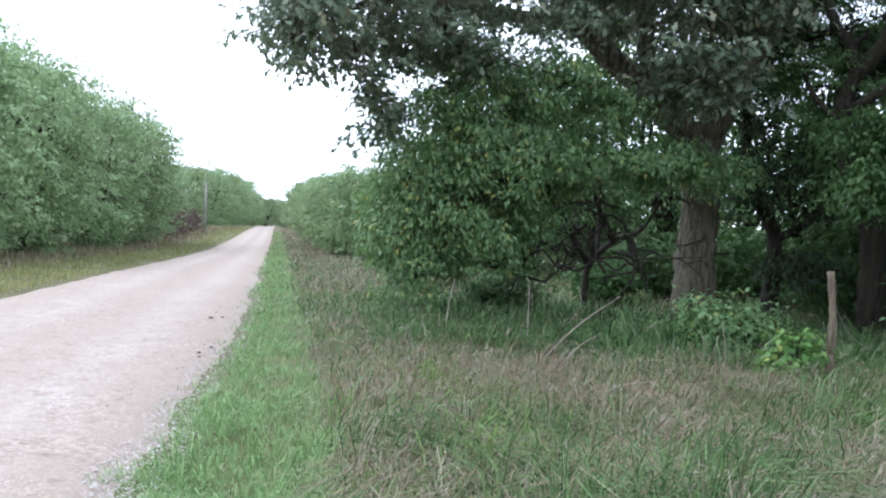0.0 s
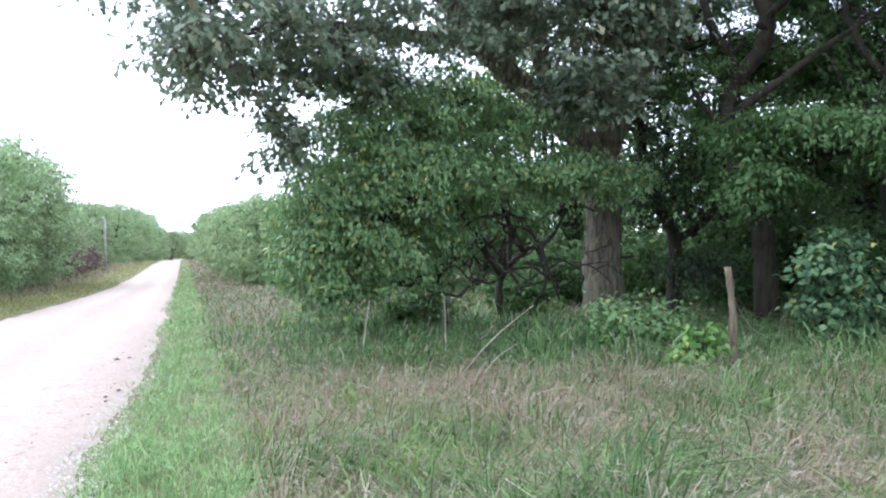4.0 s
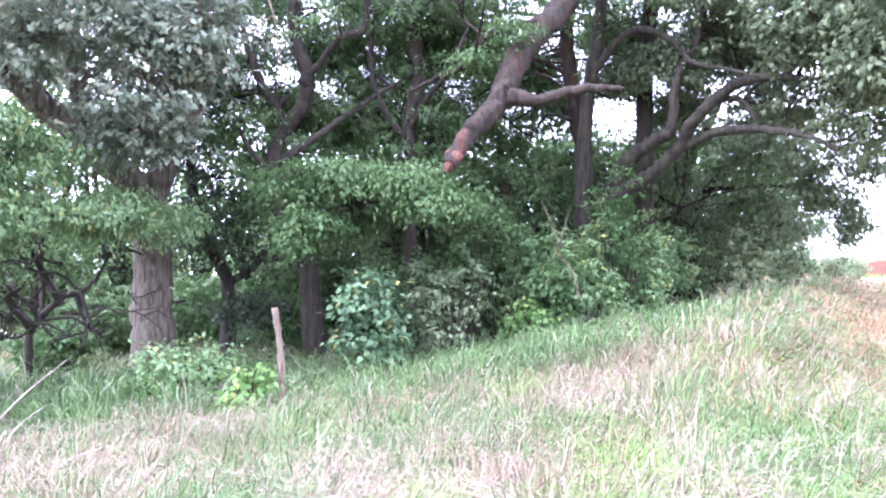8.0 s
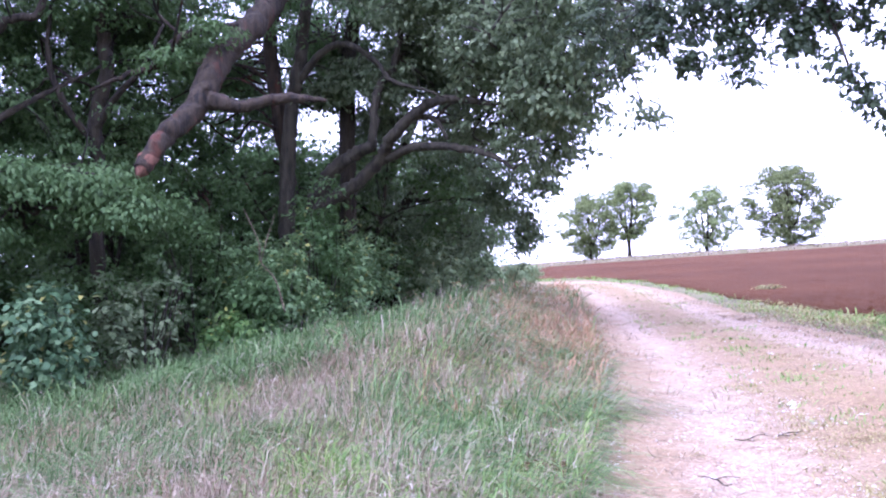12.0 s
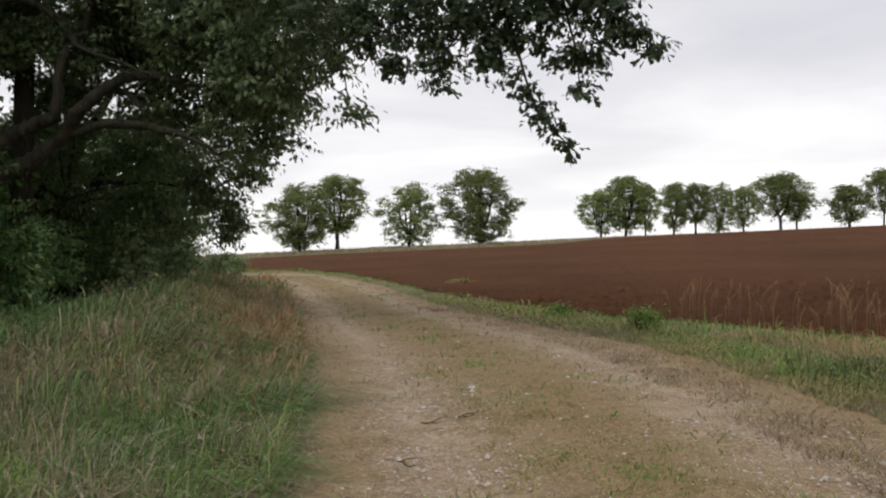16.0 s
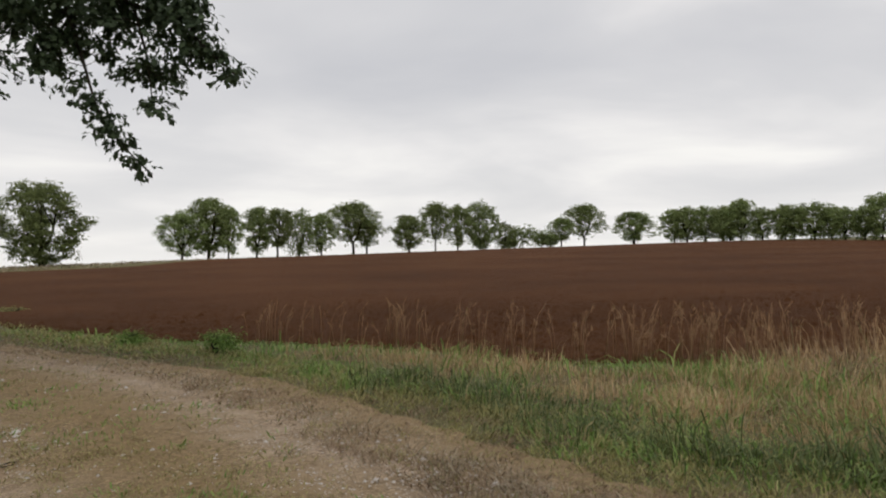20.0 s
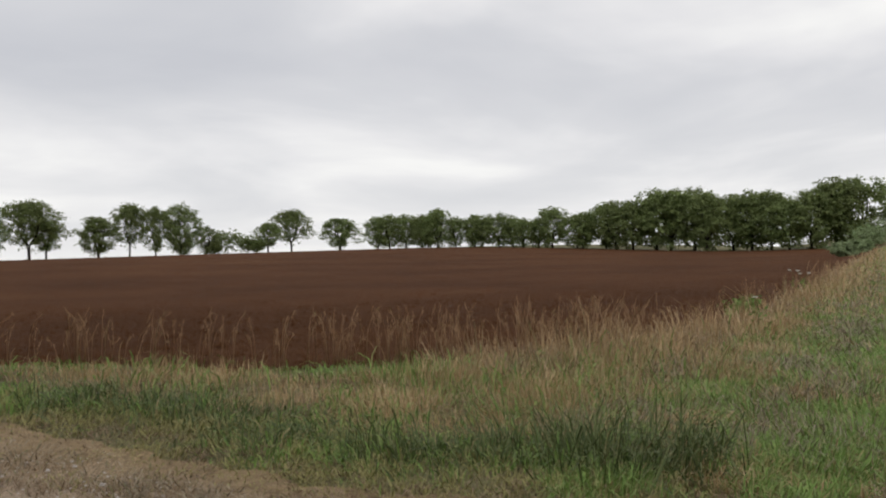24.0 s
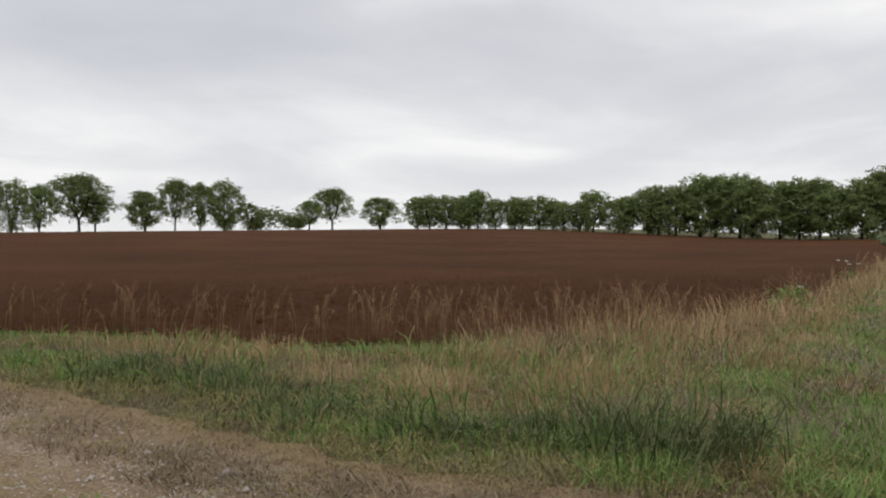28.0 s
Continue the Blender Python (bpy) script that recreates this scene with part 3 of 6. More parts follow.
# the big oak beside the fence post
grown("oak_tree", "large oak with furrowed grey trunk and grey-green lobed leaves", "tree", at(149.2, 17.3),
      [("trunk", rooted(149.1, 17.3, (149.2, -2, 17.3), (149.2, 2.2, 17.3), (149.3, 5.6, 17.3)), [0.53, 0.45, 0.40, 0.38, 0.38]),
       ("limb", line((149.3, 4.9, 17.3), (150.4, 6.4, 17.2), (151.9, 7.6, 17.2), (155.0, 10.6, 17.0), (156.5, 11.8, 16.8), (158.0, 13.5, 16.5), (159.2, 14.7, 16.2), (161.7, 18.8, 16.0), (164, 26, 16)), [0.31, 0.27, 0.24, 0.2, 0.12]),
       ("limb", line((158.4, 14.2, 16.2), (160.9, 14.1, 15.9), (163.2, 14.2, 15.6), (166.9, 14.6, 15.0), (172.3, 14.8, 13.6), (178, 13, 12.6)), [0.15, 0.12, 0.09, 0.025]),
       ("limb", line((149.3, 4.9, 17.3), (148.2, 7.7, 17.2), (147.0, 10.5, 17.1), (145.6, 13.0, 17.0), (144, 17.5, 17), (142.5, 26, 17)), [0.3, 0.24, 0.18, 0.11]),
       ("limb", line((152.6, 8.4, 17.2), (153.6, 12, 17), (154.2, 15.8, 16.8), (155.4, 18.5, 16.7), (157, 25, 16.5)), [0.2, 0.2, 0.17, 0.1])],
      [mass(149.3, 13.5, 14.8, 1.35, 1.25, 150), mass(145.8, 17.0, 14.6, 1.1, 1.0, 90), mass(152, 18.5, 14.6, 1.3, 0.9, 80), mass(150.5, 9.8, 15, 0.8, 0.55, 50), mass(156, 15.5, 15, 1.0, 0.6, 44), mass(147, 10, 15.6, 0.6, 0.5, 26),
       mass(176, 13.2, 12.6, 1.5, 0.75, 110), mass(170, 13.8, 13.5, 1.5, 0.95, 110), mass(164, 16.0, 14.5, 1.5, 1.1, 90), mass(159, 18.5, 15, 1.7, 1.2, 70),
       mass(181.2, 10.3, 12, 0.5, 0.35, 22), mass(173.2, 7.0, 13, 0.55, 0.55, 24), mass(178, 16.5, 12.5, 1.4, 0.75, 70), mass(171, 18.5, 13.2, 1.8, 0.9, 70),
       # the 35 and 36 degree masses are unseen, added to shade the wood
       mass(167, 10.8, 13.8, 1.0, 0.5, 34), mass(155, 24, 15.5, 2.6, 1.8, 70), mass(146, 24, 15.5, 2.4, 1.8, 60), mass(166, 25, 15, 2.4, 1.5, 50), mass(151, 36, 16.5, 4.0, 2.0, 90), mass(164, 35, 15.5, 3.4, 1.8, 110), *sprigs(146, 160, 13, 20, 17.5, 19, 14, 406)],
      M_OAK, M_BARK, 11, per=12, leaf=0.165, clump=0.26, droop=0.45, shape=LOBED, wide=0.56, every=2, twig=0.014, gap=0.7, holes=-0.5)

# a low spreading tree that hangs to the ground in front of the oak
grown("hackberry_tree", "low spreading tree with drooping fresh green leaves and dark crooked branches", "tree", at(157, 16),
      [("trunk", rooted(157, 16.2, (156.6, -3.6, 16.2), (155, -1.7, 16), (153.8, -1.2, 16), (152.8, -0.4, 16)), [0.1, 0.08, 0.06, 0.045]),
       ("limb", line((156.6, -3.6, 16.2), (158.4, -0.8, 15.6), (160.5, 2.5, 15), (164, 5.5, 14.6), (167, 9, 14.4)), [0.08, 0.05, 0.02]),
       ("limb", line((155, -1.7, 16), (156.5, 1.4, 15.8), (157.5, 5, 15.4), (160, 9, 15)), [0.065, 0.04, 0.02]),
       ("limb", line((158.4, -0.8, 15.6), (161, -2.6, 15), (164, -3.8, 14.6), (168, -4.4, 14.2)), [0.06, 0.04, 0.015]),
       ("limb", line((153.8, -1.2, 16), (153.0, -3.6, 15.6), (152.4, -5.2, 15.4)), [0.05, 0.03, 0.012]),
       ("limb", line((154, -1.5, 16), (153.4, -4.0, 15.6), (154.6, -6, 15.4)), [0.045, 0.03, 0.012]),
       ("limb", line((160.5, 2.5, 15), (166, 2.2, 14.4), (170.4, 1.4, 14.2)), [0.06, 0.04, 0.015])],
      [mass(165.6, 8.8, 14.5, 1.35, 1.0, 210), mass(168.6, 3.6, 14.2, 1.15, 1.2, 220), mass(163, 4.4, 14.5, 1.4, 1.15, 220), mass(170.4, -1.6, 14, 0.75, 0.8, 120),
       mass(165.4, -1.4, 14.2, 1.2, 0.85, 170), mass(160.3, 9.4, 15, 1.2, 0.75, 120), mass(157.6, 4.4, 15.2, 1.0, 0.65, 100), mass(152.6, 4.2, 15.2, 0.9, 0.5, 80),
       mass(169.5, -4.6, 13.8, 0.7, 0.45, 60), mass(160.5, 0.6, 15, 0.7, 0.5, 40), mass(150.6, 4.3, 15.6, 0.8, 0.4, 60), mass(147.8, 3.7, 15.8, 0.6, 0.4, 40), mass(156, 8.0, 15.4, 1.0, 0.6, 70)],
      M_SMALL, M_DARKBARK, 12, per=20, leaf=0.105, clump=0.25, droop=0.9, every=4, dense=2.2, wide=0.45)

# dark-stemmed trees between the oak and the broken limb
grown("elm_tree", "slender dark-trunked tree with hanging green leaf sprays", "tree", at(138, 16.2),
      [("trunk", rooted(137.9, 16.2, (138.2, -2.7, 16.2), (138.4, 0.2, 16.2), (139.4, 2.5, 16.2), (140.6, 7, 16.7), (140.2, 9.6, 17.2), (138.4, 12.2, 17), (138.1, 14.2, 16.8), (139, 18, 17), (138, 26, 17)), [0.27, 0.21, 0.19, 0.16, 0.15, 0.13, 0.09]),
       ("limb", line((140.0, 9.8, 17.2), (140.5, 11.8, 17.2), (141.6, 13.7, 17.0), (143, 18, 17)), [0.13, 0.1, 0.04]),
       ("limb", line((138.6, 13.6, 16.9), (136.9, 15.3, 16.4), (135.5, 16.9, 16.0), (133.8, 17.5, 16.0), (133.4, 20.7, 16.0)), [0.09, 0.08, 0.06]),
       ("limb", line((139.4, 2.5, 16.2), (136, 4.6, 15), (131, 4.8, 14), (127.4, 4.6, 13.6)), [0.07, 0.04, 0.015]),
       ("limb", line((140, 8, 16.4), (135, 11.5, 16.6), (130, 14.5, 17)), [0.1, 0.06, 0.03]),
       ("limb", line((139.6, 6, 16.3), (142.5, 9, 16.6), (144, 13, 17)), [0.08, 0.05, 0.02])],
      [*sprigs(127.5, 140.5, 2.6, 7.2, 13.2, 15.4, 15, 407, 0.72), *sprigs(136, 140, 1.0, 4.0, 13.6, 14.4, 3, 408, 0.5),
       # the 35 degree mass is above the view, added to darken the wood
       mass(138.6, 11.5, 18.8, 1.3, 0.6, 60), mass(134, 13.4, 18.6, 1.3, 0.7, 60), mass(136.4, 16.4, 18.4, 1.4, 0.6, 60), mass(142.4, 9.5, 17.4, 1.1, 0.9, 60), mass(135, 20, 17, 2.6, 1.7, 100), mass(128, 17, 18, 2.1, 1.7, 90), mass(141, 24, 17, 2.6, 1.8, 90), mass(140.6, 16.8, 18.6, 1.4, 0.7, 60), mass(145.6, 12.5, 19.5, 1.3, 0.8, 60), mass(141.5, 5.5, 18.5, 1.3, 1.0, 70), mass(130.5, 9.5, 17.5, 1.5, 1.0, 80), mass(137, 35, 17.5, 4.0, 2.0, 90), *sprigs(134, 149, 9, 20, 17.8, 21, 34, 401)],
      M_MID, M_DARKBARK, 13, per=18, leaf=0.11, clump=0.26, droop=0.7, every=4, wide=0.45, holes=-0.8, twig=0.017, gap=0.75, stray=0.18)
grown("young_elm_tree", "thin dark double-stemmed tree behind the oak trunk", "tree", at(144.3, 18.5),
      [("trunk", rooted(144.2, 18.6, (144.1, -0.9, 18.6), (145.4, 2.1, 18.6), (146.5, 7, 18.8), (146, 14, 19)), [0.2, 0.15, 0.11, 0.06]),
       ("limb", line((144.1, -0.9, 18.6), (141.8, 0.8, 18.4), (140.8, 4, 18.4), (141.5, 9, 18.6)), [0.1, 0.07, 0.03])],
      [mass(144, 5.5, 18.6, 1.5, 0.9, 70), mass(146, 10, 19, 1.5, 1.2, 60), mass(142.5, -2.8, 18, 0.8, 0.5, 50), mass(144.8, 2.2, 18.2, 1.1, 0.6, 50)],
      M_OAKSHADE, M_DARKBARK, 14, per=13, leaf=0.12, clump=0.28)

# the tall tree with the broken limb, and the leaning one beside it
BIG = line((127.7, 7.5, 13.6), (126.2, 9.8, 14.0), (124.2, 11.5, 14.4), (123.0, 13.8, 14.8), (121.8, 15.8, 15.3), (119.9, 17.5, 15.8), (118.3, 19.4, 16.6), (116.9, 21.6, 17.8), (116.6, 23.4, 18.8))
tall = grown("hanging_limb_tree", "tall tree with a thick torn limb hanging down", "tree", at(117.6, 19.5),
      [("trunk", rooted(117.4, 19.6, (117.6, 2, 19.5), (117.7, 7.8, 19.3), (118.2, 11.1, 19.2), (118.5, 14.5, 19.2), (118.6, 17.3, 19.1), (117.4, 22, 19), (116, 30, 19)), [0.26, 0.21, 0.18, 0.17, 0.18, 0.16]),
       ("limb", BIG, [0.14, 0.2, 0.25, 0.255, 0.27, 0.29, 0.31]),
       ("limb", line((123.0, 12.4, 14.3), (120.7, 12.0, 14.1), (118.5, 12.5, 14.0), (116.5, 12.6, 13.9), (114.6, 12.4, 13.9)), [0.17, 0.11, 0.1, 0.08, 0.03]),
       ("limb", line((130.9, 12.7, 15.8), (128.6, 13.9, 15.7), (127.2, 14.3, 15.5), (126.3, 15.1, 15.4), (124.8, 16.6, 15.3), (123.4, 17.1, 15.1), (121.0, 17.6, 15.4)), [0.03, 0.06, 0.07, 0.08]),
       ("limb", line((127.2, 14.3, 15.6), (124.9, 14.9, 15.4), (123.4, 14.9, 15.2)), [0.035, 0.03, 0.012])],
      [mass(122, 20.5, 17, 2.2, 1.0, 90), mass(127, 11.5, 19.5, 1.5, 0.7, 70), mass(114, 20.5, 17.5, 2.2, 1.2, 90), mass(120.4, 7, 20.5, 1.6, 0.9, 90), mass(124.5, 5.6, 19, 1.4, 1.0, 80),
       mass(119, 25.5, 17, 2.8, 1.6, 80), mass(128.5, 21.5, 16, 2.0, 1.0, 90), mass(125.0, 8.6, 13.6, 0.3, 0.2, 9), mass(122.6, 17.2, 14.8, 0.4, 0.2, 12), mass(125.6, 15.4, 14.8, 0.35, 0.2, 10), mass(117.5, 14.8, 20.8, 1.7, 0.7, 70), mass(123.5, 13.5, 20.5, 1.6, 0.7, 70),
       # unseen mass at 35 degrees, added to keep light off the stems
       mass(126.5, 17.6, 19, 1.6, 0.7, 70), mass(112.8, 17.0, 20.5, 1.7, 0.9, 80), mass(116.5, 4.6, 20.5, 1.6, 1.0, 90), mass(120.6, 10.6, 21, 1.6, 0.6, 60), mass(121, 35, 18, 4.2, 2.0, 90), *sprigs(114, 131, 9, 20, 19.2, 22, 36, 402)],
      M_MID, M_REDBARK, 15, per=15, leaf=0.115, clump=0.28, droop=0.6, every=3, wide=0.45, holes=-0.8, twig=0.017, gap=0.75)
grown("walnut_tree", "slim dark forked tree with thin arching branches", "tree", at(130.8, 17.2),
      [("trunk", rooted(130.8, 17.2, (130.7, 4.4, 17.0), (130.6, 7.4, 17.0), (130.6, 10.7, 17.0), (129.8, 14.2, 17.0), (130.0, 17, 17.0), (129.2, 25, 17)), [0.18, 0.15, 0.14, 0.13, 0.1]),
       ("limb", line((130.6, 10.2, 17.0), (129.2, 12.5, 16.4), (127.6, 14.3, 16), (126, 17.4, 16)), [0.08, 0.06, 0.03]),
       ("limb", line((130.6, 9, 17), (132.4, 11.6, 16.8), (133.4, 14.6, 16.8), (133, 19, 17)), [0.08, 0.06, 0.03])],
      # the mass at 30 degrees is out of sight, added for its shade
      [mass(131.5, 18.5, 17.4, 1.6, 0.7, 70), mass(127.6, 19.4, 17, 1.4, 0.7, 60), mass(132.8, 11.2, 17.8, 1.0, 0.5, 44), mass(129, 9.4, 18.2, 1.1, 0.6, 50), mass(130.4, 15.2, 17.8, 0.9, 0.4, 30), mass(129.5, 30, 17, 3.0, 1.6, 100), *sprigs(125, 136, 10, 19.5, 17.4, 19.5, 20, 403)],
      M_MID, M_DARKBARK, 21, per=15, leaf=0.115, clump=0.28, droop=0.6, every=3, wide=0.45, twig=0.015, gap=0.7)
scar_v, scar_f = tube(line((128.0, 6.9, 13.58), (127.7, 7.4, 13.62), (127.2, 8.3, 13.7)), [0.03, 0.15, 0.175], 9, 0.3, np.random.RandomState(3))
part("torn_end", mesh_np("torn_end", scar_v, scar_f), M_CUT, tall, "orange-brown torn wood of the broken end")
grown("leaning_tree", "leaning tree with long bowed limbs over the farm track", "tree", at(117, 18.6),
      [("trunk", rooted(116.9, 18.8, (116.0, 3.9, 18.6), (115.4, 5.6, 18.3), (114.6, 7.2, 18.0), (112.8, 8.5, 17.7), (111.3, 9.1, 17.4)), [0.29, 0.25, 0.22, 0.18, 0.13]),
       ("limb", line((115.9, 3.0, 18.5), (115.1, 4.9, 18.2), (112.9, 6.2, 17.9), (110.9, 8.0, 17.6), (110.0, 9.6, 17.2), (108.2, 11.3, 16.9), (106.5, 12.2, 16.6), (104.6, 12.3, 16.3), (101, 11.6, 15.8)), [0.18, 0.16, 0.14, 0.12, 0.09, 0.03]),
       ("limb", line((110.7, 8.0, 17.6), (108.3, 8.9, 17.1), (106.1, 8.9, 16.7), (104.0, 8.5, 16.4), (102.4, 8.1, 16.0), (100.8, 7.0, 15.6)), [0.11, 0.10, 0.08, 0.03]),
       ("limb", line((111.3, 9.0, 17.4), (111.1, 12.1, 17.4), (110.5, 13.7, 17.5), (109.5, 15.0, 17.6), (108.8, 18, 17.6)), [0.11, 0.10, 0.05]),
       ("limb", line((108.1, 11.2, 17.0), (106.6, 10.9, 16.8), (105.7, 9.4, 16.5)), [0.07, 0.06, 0.03]),
       ("trunk", rooted(117.4, 18.5, (117.8, 3, 18.4), (117.7, 7.3, 18.4), (117.3, 11.5, 18.4), (116.9, 13.6, 18.3), (116.5, 15.3, 18.3), (116.2, 17.5, 18.2), (115, 24, 18)), [0.25, 0.21, 0.18, 0.16, 0.14, 0.09]),
       ("limb", line((116.9, 13.5, 18.3), (115.3, 15.5, 18.0), (113.8, 16.4, 17.8), (112.3, 16.2, 17.5), (110.7, 15.0, 17.3), (110.0, 14.0, 17.0), (108.9, 13.5, 16.7), (107.3, 13.1, 16.3), (105.5, 12.4, 16.0)), [0.1, 0.085, 0.065, 0.045, 0.02]),
       ("limb", line((103.0, 19.5, 16.0), (101.7, 16.7, 15.8), (101.0, 15.4, 15.7), (100.1, 12.6, 15.5)), [0.1, 0.08, 0.03])],
      [mass(102.2, 10.4, 17.6, 1.3, 0.6, 90), mass(107.5, 15.6, 19.5, 1.5, 0.6, 60), mass(98.4, 9.4, 16.3, 1.0, 0.9, 90), mass(96.4, 13.2, 15, 1.2, 0.9, 110), mass(101, 16.5, 16.2, 1.6, 0.9, 110),
       mass(94, 17.5, 14, 1.4, 1.1, 100), mass(107, 19.6, 17, 2.0, 1.0, 100), mass(92.6, 12, 13.4, 0.6, 0.55, 44), mass(91.4, 10.4, 13.2, 0.25, 0.3, 12), mass(100, 22.5, 16, 2.6, 1.5, 80), mass(111, 11, 20.5, 1.3, 0.5, 45), mass(104.5, 16.5, 19, 1.4, 0.6, 50), mass(99, 17, 16.5, 1.5, 1.0, 90), mass(95.5, 20.5, 14, 1.8, 0.9, 80), mass(106.5, 9.8, 20, 1.4, 0.5, 45),
       # the 34 degree mass is unseen, there to shade the limbs below
       mass(103.6, 14.0, 15.6, 0.5, 0.3, 18), mass(99.6, 13.6, 15.4, 0.8, 0.5, 50), mass(104, 34, 16.5, 4.0, 2.0, 60), *sprigs(97, 115, 11, 20, 18.2, 21, 30, 404, 0.9), *sprigs(106, 116, 12, 20, 18, 20.5, 8, 409, 0.9), *sprigs(95, 108, 13, 20, 15.2, 16.8, 10, 405, 0.7)],
      M_OAKHALFSHADE, M_GREYBARK, 16, per=13, leaf=0.125, clump=0.24, droop=0.6, every=3, holes=-0.9, twig=0.017, gap=0.75)
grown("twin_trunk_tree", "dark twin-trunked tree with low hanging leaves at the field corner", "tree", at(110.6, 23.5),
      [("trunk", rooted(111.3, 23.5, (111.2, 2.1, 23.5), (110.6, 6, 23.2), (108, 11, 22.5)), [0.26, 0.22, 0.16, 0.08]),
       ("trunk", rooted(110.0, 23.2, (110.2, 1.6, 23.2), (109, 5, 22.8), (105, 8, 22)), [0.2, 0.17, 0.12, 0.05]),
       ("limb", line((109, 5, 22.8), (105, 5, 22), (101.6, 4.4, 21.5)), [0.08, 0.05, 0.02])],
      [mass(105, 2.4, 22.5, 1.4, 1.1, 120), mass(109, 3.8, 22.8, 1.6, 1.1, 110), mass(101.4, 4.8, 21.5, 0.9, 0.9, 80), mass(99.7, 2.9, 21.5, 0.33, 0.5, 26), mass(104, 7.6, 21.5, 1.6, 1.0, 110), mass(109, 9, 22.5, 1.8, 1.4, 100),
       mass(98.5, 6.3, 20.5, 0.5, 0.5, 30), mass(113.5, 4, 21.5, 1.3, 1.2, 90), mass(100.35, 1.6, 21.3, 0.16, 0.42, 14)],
      M_OAKHALFSHADE, M_DARKBARK, 17, per=14, leaf=0.12, clump=0.24, droop=0.7, every=3)

# the long bough that reaches over the track against the sky
grown("overhanging_tree", "dark leafy bough reaching out over the farm track", "tree", at(113.6, 19.6),
      [("trunk", [at(113.6, 19.6, -0.3), at(113.4, 19.6, 3.0), at(112.5, 19.2, 7.5), at(107, 16.5, 9.6), at(102, 14, 9.4)], [0.26, 0.22, 0.18, 0.13, 0.12]),
       ("limb", [at(102, 14, 9.4), at(97, 12.6, 7.6)] + line((90, 20.0, 11.6), (84, 18.6, 11), (78, 18.4, 10.5), (73, 17.2, 10.3), (69.6, 14.6, 10.2), (68.3, 13.6, 10.2)), [0.13, 0.08, 0.05, 0.012]),
       ("limb", line((80, 18.4, 10.6), (78.8, 14.5, 10.4), (77.6, 10.6, 10.3), (76, 8.4, 10.2), (74.3, 6.6, 10.2)), [0.03, 0.018, 0.006]),
       ("limb", line((75.5, 18, 10.4), (74.6, 14.5, 10.3), (74.2, 11, 10.2)), [0.025, 0.014, 0.006]),
       ("limb", line((86, 19, 11.2), (85, 15.5, 10.9), (84.3, 12, 10.8)), [0.03, 0.018, 0.006]),
       ("limb", line((91, 20, 11.8), (90, 16, 11.5), (88.3, 12.4, 11.3)), [0.03, 0.018, 0.006])],
      [mass(90.3, 16.4, 11.4, 0.42, 0.42, 56), mass(88.2, 13.6, 11.2, 0.18, 0.22, 16), mass(84.6, 14.6, 10.8, 0.34, 0.36, 46), mass(84.4, 12.3, 10.7, 0.13, 0.16, 8), mass(81.2, 14.6, 10.6, 0.28, 0.42, 40),
       mass(78.8, 12.8, 10.4, 0.14, 0.26, 14), mass(77.6, 10.6, 10.3, 0.07, 0.1, 5), mass(75.8, 8.4, 10.2, 0.09, 0.05, 4), mass(74.5, 6.9, 10.2, 0.1, 0.05, 5), mass(74.2, 13.6, 10.3, 0.28, 0.32, 38), mass(74.1, 11.2, 10.2, 0.13, 0.12, 8),
       mass(71.9, 16.0, 10.3, 0.36, 0.34, 40), mass(69.2, 13.9, 10.2, 0.2, 0.08, 10), mass(80, 18.4, 10.6, 0.8, 0.45, 100), mass(87, 18.8, 11.2, 0.9, 0.5, 100), mass(74.5, 19, 10.5, 0.7, 0.42, 70), mass(94, 16, 12, 0.7, 0.6, 60),
       mass(84, 23, 11.5, 1.5, 0.8, 80), mass(77.2, 16, 10.4, 0.36, 0.36, 40), mass(82.8, 16.8, 10.7, 0.4, 0.4, 40), mass(72.5, 18.6, 10.3, 0.35, 0.3, 26), mass(87.6, 15.6, 11.2, 0.3, 0.4, 26), mass(75, 22.5, 11, 1.1, 0.6, 46),
       mass(79.6, 15.6, 10.5, 0.16, 0.2, 20), mass(78.3, 11.8, 10.35, 0.09, 0.14, 9), mass(77.0, 9.7, 10.25, 0.08, 0.06, 6), mass(76.3, 8.9, 10.2, 0.07, 0.05, 5), mass(75.2, 7.7, 10.2, 0.08, 0.04, 5), mass(73, 17.4, 10.3, 0.5, 0.35, 40), mass(78, 17.6, 10.5, 0.6, 0.35, 50), mass(85.5, 17.2, 11, 0.6, 0.35, 50), mass(70.4, 15.2, 10.2, 0.24, 0.12, 16)],
      M_OAKSHADE, M_DARKBARK, 18, per=11, leaf=0.1, clump=0.14, droop=0.5, shape=LOBED, wide=0.65, every=2, twig=0.007, dense=1.2, gap=0.2, boughs=0.0)


